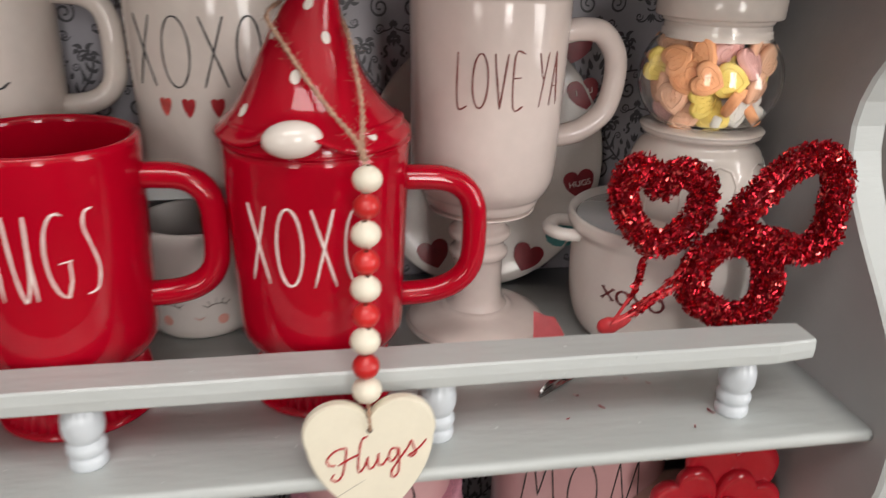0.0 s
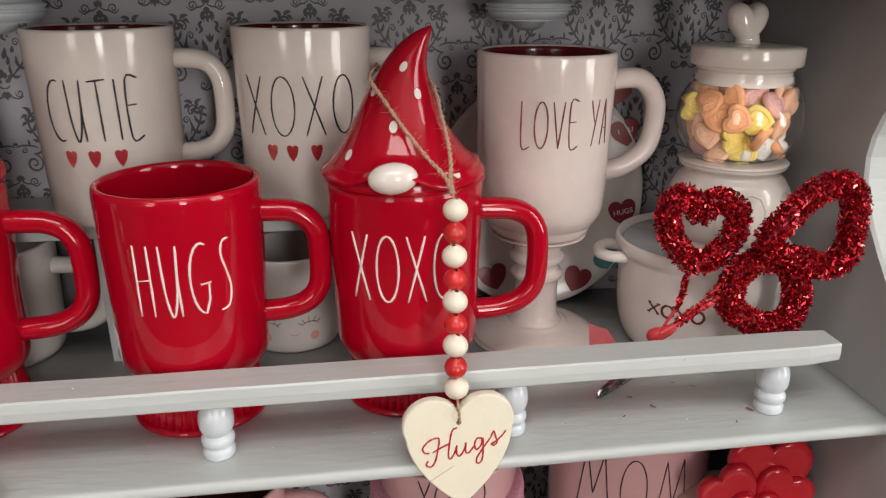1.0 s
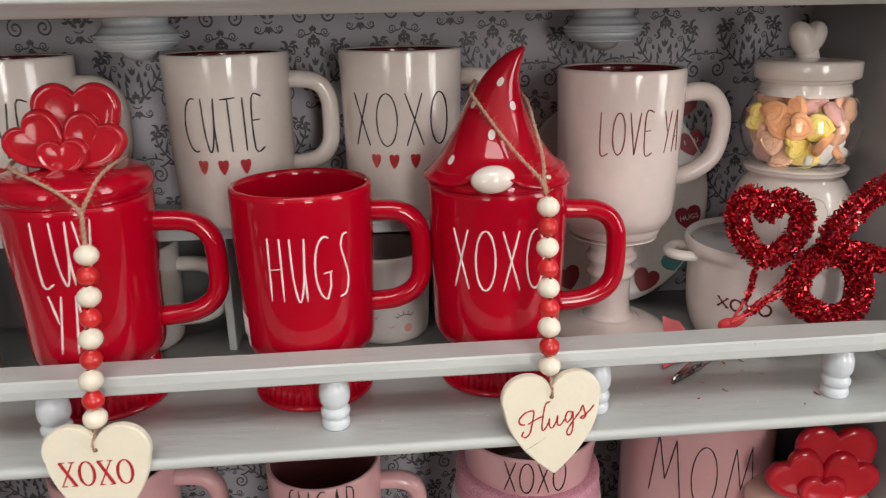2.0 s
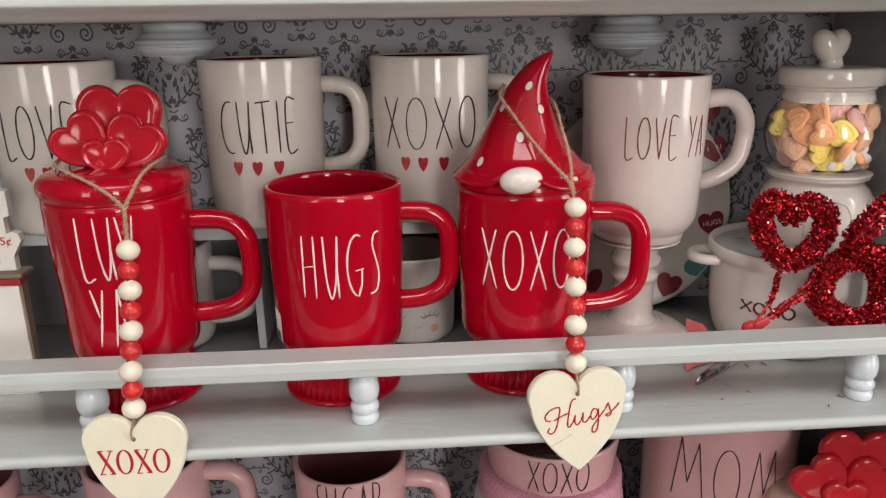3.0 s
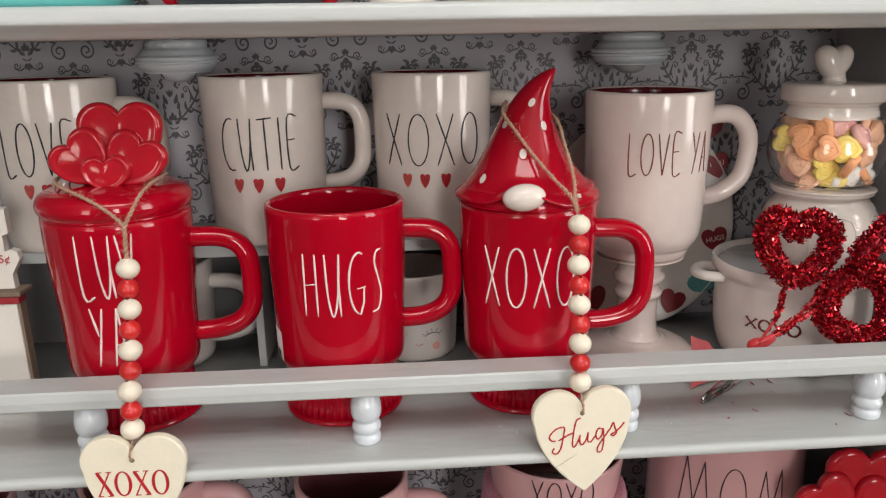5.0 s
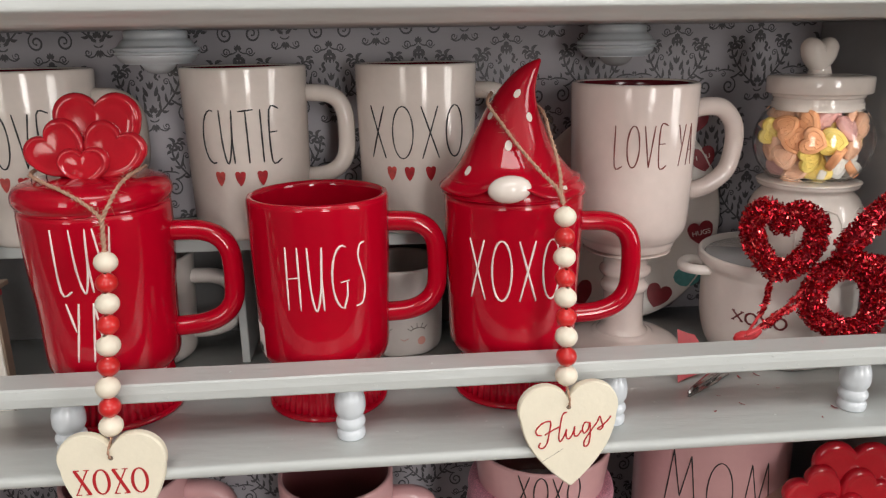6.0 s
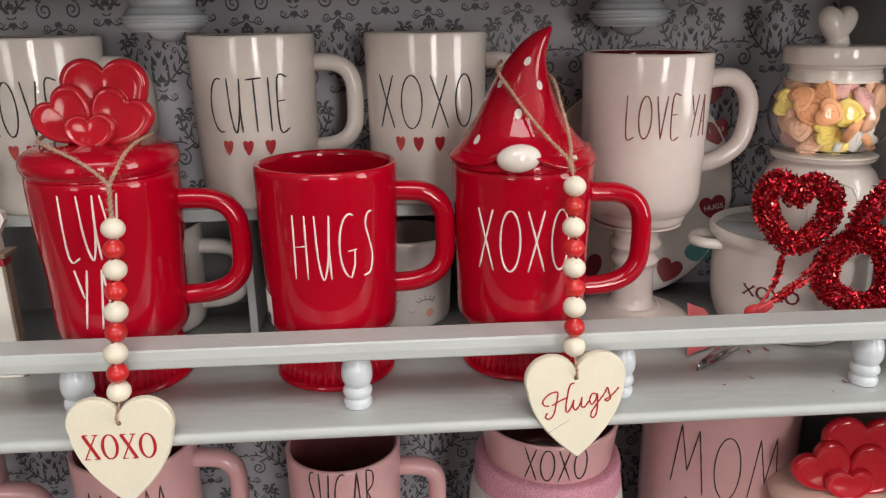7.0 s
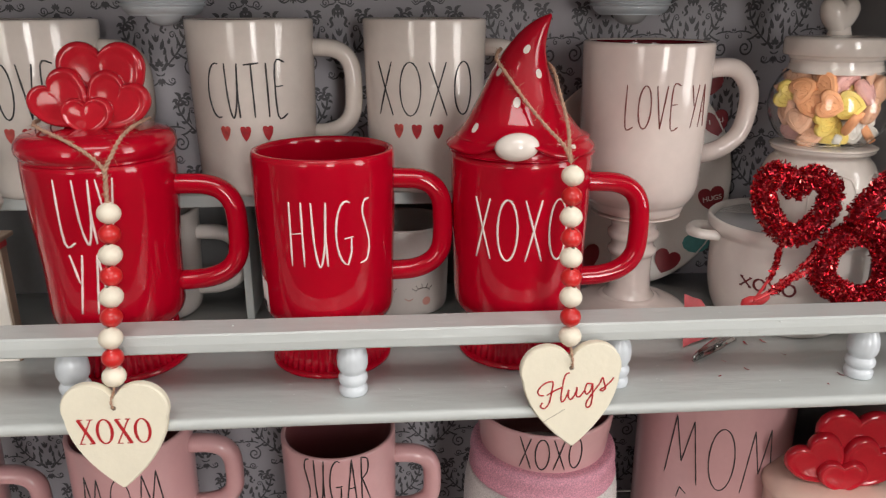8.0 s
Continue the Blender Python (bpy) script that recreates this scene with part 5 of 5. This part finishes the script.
coil = [(0.026 + 0.0016 * math.cos(a), -0.003 + 0.006 * a / 25, 0.0042 + 0.0016 * math.sin(a)) for a in np.linspace(0, 25, 60)]
tube(coil, 0.0003, 5, bm)
bmesh.ops.transform(bm, matrix=jaw_m, verts=bm.verts[:])
part("spring", bm, STEEL, picks)

rnd = random.Random(5)
bm = bmesh.new()
for x, y, s in [(0.194, 0.4104, 1.0), (0.2076, 0.413, 1.2), (0.1775, 0.373, 1.0), (0.1674, 0.3852, 0.9), (0.2340, 0.3620, 1.1), (0.2120, 0.392, 0.8), (0.1560, 0.365, 0.5), (0.2190, 0.350, 0.5), (0.2010, 0.398, 0.6)]:
    a = rnd.uniform(0, 3)
    L, W = 0.0020 * s, 0.0008 * s
    q = Vector((x, y, 0.0007))
    e, f = Vector((math.cos(a), math.sin(a), 0.15)), Vector((-math.sin(a), math.cos(a), 0.2))
    bm.faces.new([bm.verts.new(q + e * L * i + f * W * j + Vector((0, 0, 0.0004 * i * i))) for i, j in ((-1, -1), (0, -1), (1, -1), (1, 1), (0, 1), (-1, 1))])
tagged(part("foil_flakes", bm, GLITTER, smooth=False), "loose red foil flakes on the white shelf", "flakes", kind="stuff")

# ---- wooden booth at the left ----
booth = thing("booth_ornament", -0.350, 0.428, 0.0, "white wooden booth ornament with red trim and price sign", "ornament")
booth.scale = (1, 1, 0.975)
part("counter", box(-0.045, 0.0520, -0.010, -0.002, 0.0, 0.0800, 0.0008), BOARD, booth, "white painted front board", smooth=False)
part("side_edge", box(0.0522, 0.0540, -0.0095, -0.0015, 0.0, 0.0800, 0.0004), WOOD, booth, "raw brown wood edge", smooth=False)
part("trim", box(-0.047, 0.0545, -0.0115, -0.001, 0.0802, 0.0850, 0.0008), BOOTH_RED, booth, "dark red trim strip", smooth=False)
part("ledge", box(-0.047, 0.0560, -0.0118, 0.006, 0.0852, 0.0885, 0.0008), WOOD, booth, "brown wooden ledge", smooth=False)
post = []
edge = [(0.0360, 0.0886), (0.0380, 0.1000)] + [(0.0430 + 0.0125 * math.cos(radians(a)), 0.1085 + 0.0085 * math.sin(radians(a))) for a in (-50, -15, 20, 55, 85)] + [(0.0430, 0.1150)]
right = [(0.0500, 0.0886), (0.0498, 0.0985), (0.0525, 0.1030), (0.0560, 0.1090), (0.0548, 0.1140), (0.0510, 0.1155), (0.0475, 0.1140), (0.0475, 0.1250), (0.0515, 0.1265), (0.0515, 0.1430), (0.0455, 0.1440), (0.0440, 0.1480), (0.0400, 0.1490), (0.0380, 0.1445)]
left = [(0.0300, 0.1440), (-0.040, 0.1440), (-0.040, 0.1265), (0.0390, 0.1262), (0.0405, 0.1150), (0.0375, 0.1150), (0.0335, 0.1120), (0.0340, 0.1070), (0.0400, 0.1000), (0.0405, 0.0930), (0.030, 0.0886)]
sign = part("sign_board", slab(right + left, -0.0040, 0.0020, 0.0006), BOARD, booth, "white cut-out sign board", smooth=False)
text_mesh("25\u00a2", 0.0078, RED_LINE, sign, 0.0443, -0.0043, 0.1090, "lettering", "red price 25 cents", tilt=3)
for hx, hz, hw in ((0.0435, 0.1385, 0.0060), (0.0420, 0.1315, 0.0045)):
    part("heart", slab([(hx + a, hz + b) for a, b in heart(hw, hw, 20)], -0.0046, -0.0041, 0.0001), HEART_RED, sign, smooth=False)
part("heart", slab([(-0.006 + a, 0.045 + b) for a, b in heart(0.022, 0.022, 30)], -0.0125, -0.0104, 0.0004), BOOTH_RED, booth, "dark red wooden heart", smooth=False)

# ---- shelf below ----
FLOOR2 = -0.225
sugar, prof = mug("mug", -0.0925, 0.441, FLOOR2, 0.0420, 0.0395, 0.152, (PINK, PINK_IN), "pink mug lettered SUGAR on the lower shelf", group="pink mugs", handle=(0.073, 0.136, 0.077), seed=60)
write(sugar, "SUGAR", prof, 0, 0.1325, 0.0500, 0.0370, BLACK_LINE, 0.00055, 0.12)
mom, prof = mug("mug", -0.2440, 0.443, FLOOR2, 0.0435, 0.0415, 0.160, (PINK, PINK_IN), "pink mug lettered MOM on the lower shelf", group="pink mugs", handle=(0.083, 0.150, 0.080), seed=63)
write(mom, "MOM", prof, 6, 0.1245, 0.0590, 0.0370, BLACK_LINE, 0.00055, 0.12)
far, prof = mug("mug", -0.385, 0.445, FLOOR2, 0.0420, 0.0395, 0.143, (PINK, PINK_IN), "plain pink mug on the lower shelf", group="pink mugs", handle=(0.068, 0.128, 0.077), seed=66)

crock = thing("glitter_canister", 0.0650, 0.458, FLOOR2, "pink canister lettered XOXO with glitter bands", "canister")
cp = spline([(0.0, 0.090), (0.046, 0.090), (0.0465, 0.098), (0.0485, 0.123), (0.0525, 0.153), (0.0530, 0.1580)], 4)
part("cup", lathe(cp + [(0.0520, 0.1598), (0.0505, 0.1592)] + spline([(0.0495, 0.153), (0.0455, 0.123), (0.043, 0.103), (0.0, 0.096)], 3), 72, switch=len(cp) + 1, wobble=0.008, seed=70), (PINK, PINK_IN), crock)
part("glitter_band", lathe(spline([(0.044, 0.128), (0.0535, 0.1265), (0.0560, 0.1210), (0.0555, 0.1130), (0.0570, 0.1060), (0.0535, 0.1020), (0.044, 0.1020)], 5), 96, wobble=0.03, seed=3), PINK_SPARKLE, crock, "pink glitter band")
part("glitter_foot", lathe(spline([(0.0, 0.0), (0.050, 0.0), (0.058, 0.008), (0.061, 0.030), (0.0610, 0.060), (0.0605, 0.083), (0.0585, 0.098), (0.052, 0.1035), (0.0, 0.1035)], 5), 96, wobble=0.04, seed=5), WHITE_SPARKLE, crock, "white glitter foot")
write(crock, "XOXO", cp, -5, 0.1435, 0.0470, 0.0270, BLACK_LINE, 0.00055, 0.10)

bigmom = thing("lettered_canister", 0.2120, 0.478, FLOOR2, "large blush pink canister lettered MOM", "canister")
bp = spline([(0.0, 0.0), (0.052, 0.0), (0.058, 0.004), (0.060, 0.020), (0.0605, 0.100), (0.0600, 0.158), (0.0590, 0.174), (0.0560, 0.178), (0.0, 0.180)], 4)
part("body", lathe(bp, 80, wobble=0.006, seed=77), PINK, bigmom)
write(bigmom, "MOM", bp, -17.5, 0.124, 0.086, 0.0530, BLACK_LINE, 0.00050, 0.13, slant=-0.05)
part("lettering", lettering([[(-0.036, 0.018), (-0.034, 0.028), (-0.029, 0.024)], [(-0.024, 0.012), (-0.020, 0.020), (-0.017, 0.012)]], round_body(bp, -12, 0.064), 0.0005), BLACK_LINE, bigmom)

pinklid = thing("lidded_mug", 0.2670, 0.402, FLOOR2, "blush mug with red heart cluster lid on the lower shelf", "mug", turn=-8)
part("body", lathe(cup_profile(0.0420, 0.040, 0.108)[0], 72, wobble=0.008, seed=81), CREAM, pinklid)
ld = part("lid", lathe(spline([(0.0, 0.1065), (0.040, 0.1068), (0.0440, 0.1090), (0.0448, 0.1130), (0.0415, 0.1185), (0.030, 0.1225), (0.0, 0.1245)], 4), 72), CREAM, pinklid, "blush domed lid")
flat_heart_cluster(ld, RED_LID, 1.12, 0.1215, -0.010)

# ---- below the upper shelf: turned knobs ----
for x, dark in ((-0.2050, False), (0.1265, True)):
    kn = thing("turned_knob", x, 0.512, 0.2350, "white turned wooden knob under the upper shelf" + (" with grey tip" if dark else ""), "knob", "turned knobs")
    kn.scale = (1.0, 1.0, 1.06)
    prof_k = spline([(0.0, 0.0050), (0.0200, 0.0050), (0.0212, 0.0), (0.0240, -0.0020), (0.0262, -0.0050), (0.0275, -0.0056), (0.0288, -0.0066), (0.0284, -0.0078), (0.0272, -0.0084), (0.0288, -0.0092), (0.0286, -0.0104), (0.0268, -0.0110), (0.0270, -0.0118),
                     (0.0255, -0.0140), (0.0225, -0.0160), (0.0205, -0.0166), (0.0, -0.0168)], 3)
    part("ringed_bun", lathe(prof_k, 48), PAINT_TURNED, kn)
    part("tip", lathe(spline([(0.0120, -0.0168), (0.0112, -0.0185), (0.0085, -0.0212), (0.0045, -0.0228), (0.0, -0.0232)], 4), 32), SIDE_SHADE_TIP_GREY if dark else PAINT_TURNED, kn)

# ---- what stands on the upper shelf ----
UP = 0.2567


def dish(name, x, y, r_low, r_top, h, mats, label, category):
    ob = thing(name, x, y, UP, label, category)
    prof, inner = cup_profile(r_top, r_low, h, 0.004, 0.004, 0.012)
    part("body", lathe(prof, 72, switch=inner, wobble=0.006, seed=x * 9), mats, ob)
    return ob


dish("bowl", -0.262, 0.425, 0.057, 0.064, 0.070, (TEAL, TEAL), "teal enamel bowl on the upper shelf", "bowl")
cauldron = dish("canister", -0.134, 0.425, 0.044, 0.047, 0.095, (NAVY, NAVY), "charcoal glazed canister with red hearts on the upper shelf", "canister")
for s in (-1, 1):
    part("heart", slab([(s * 0.046 + a, 0.008 + b) for a, b in heart(0.016, 0.016, 24)], -0.006, 0.006, 0.002), RED, cauldron, "red ceramic heart foot")
stand = thing("goblet", -0.044, 0.425, UP, "cream footed goblet on the upper shelf", "goblet")
part("foot", lathe(spline([(0.0, 0.0), (0.020, 0.0), (0.0215, 0.0015), (0.018, 0.006), (0.008, 0.014), (0.006, 0.030), (0.010, 0.040), (0.0, 0.042)], 4), 48), WHITE, stand)
part("bowl", lathe(spline([(0.006, 0.040), (0.022, 0.050), (0.030, 0.070), (0.031, 0.095), (0.0295, 0.0955), (0.028, 0.070), (0.018, 0.052), (0.0, 0.048)], 4), 48), WHITE, stand)
dish("bowl", 0.027, 0.420, 0.045, 0.052, 0.065, (BOARD, BOARD), "white bowl on the upper shelf", "bowl")
dish("crock", 0.1075, 0.425, 0.036, 0.040, 0.075, (TAN, TAN), "tan glazed crock on the upper shelf", "crock")
dish("bowl", 0.2020, 0.428, 0.054, 0.060, 0.060, (CREAM, CREAM), "blush pink bowl on the upper shelf", "bowl")
dish("mug", 0.2850, 0.420, 0.025, 0.026, 0.070, (RED, RED), "small red cup on the upper shelf", "cup")
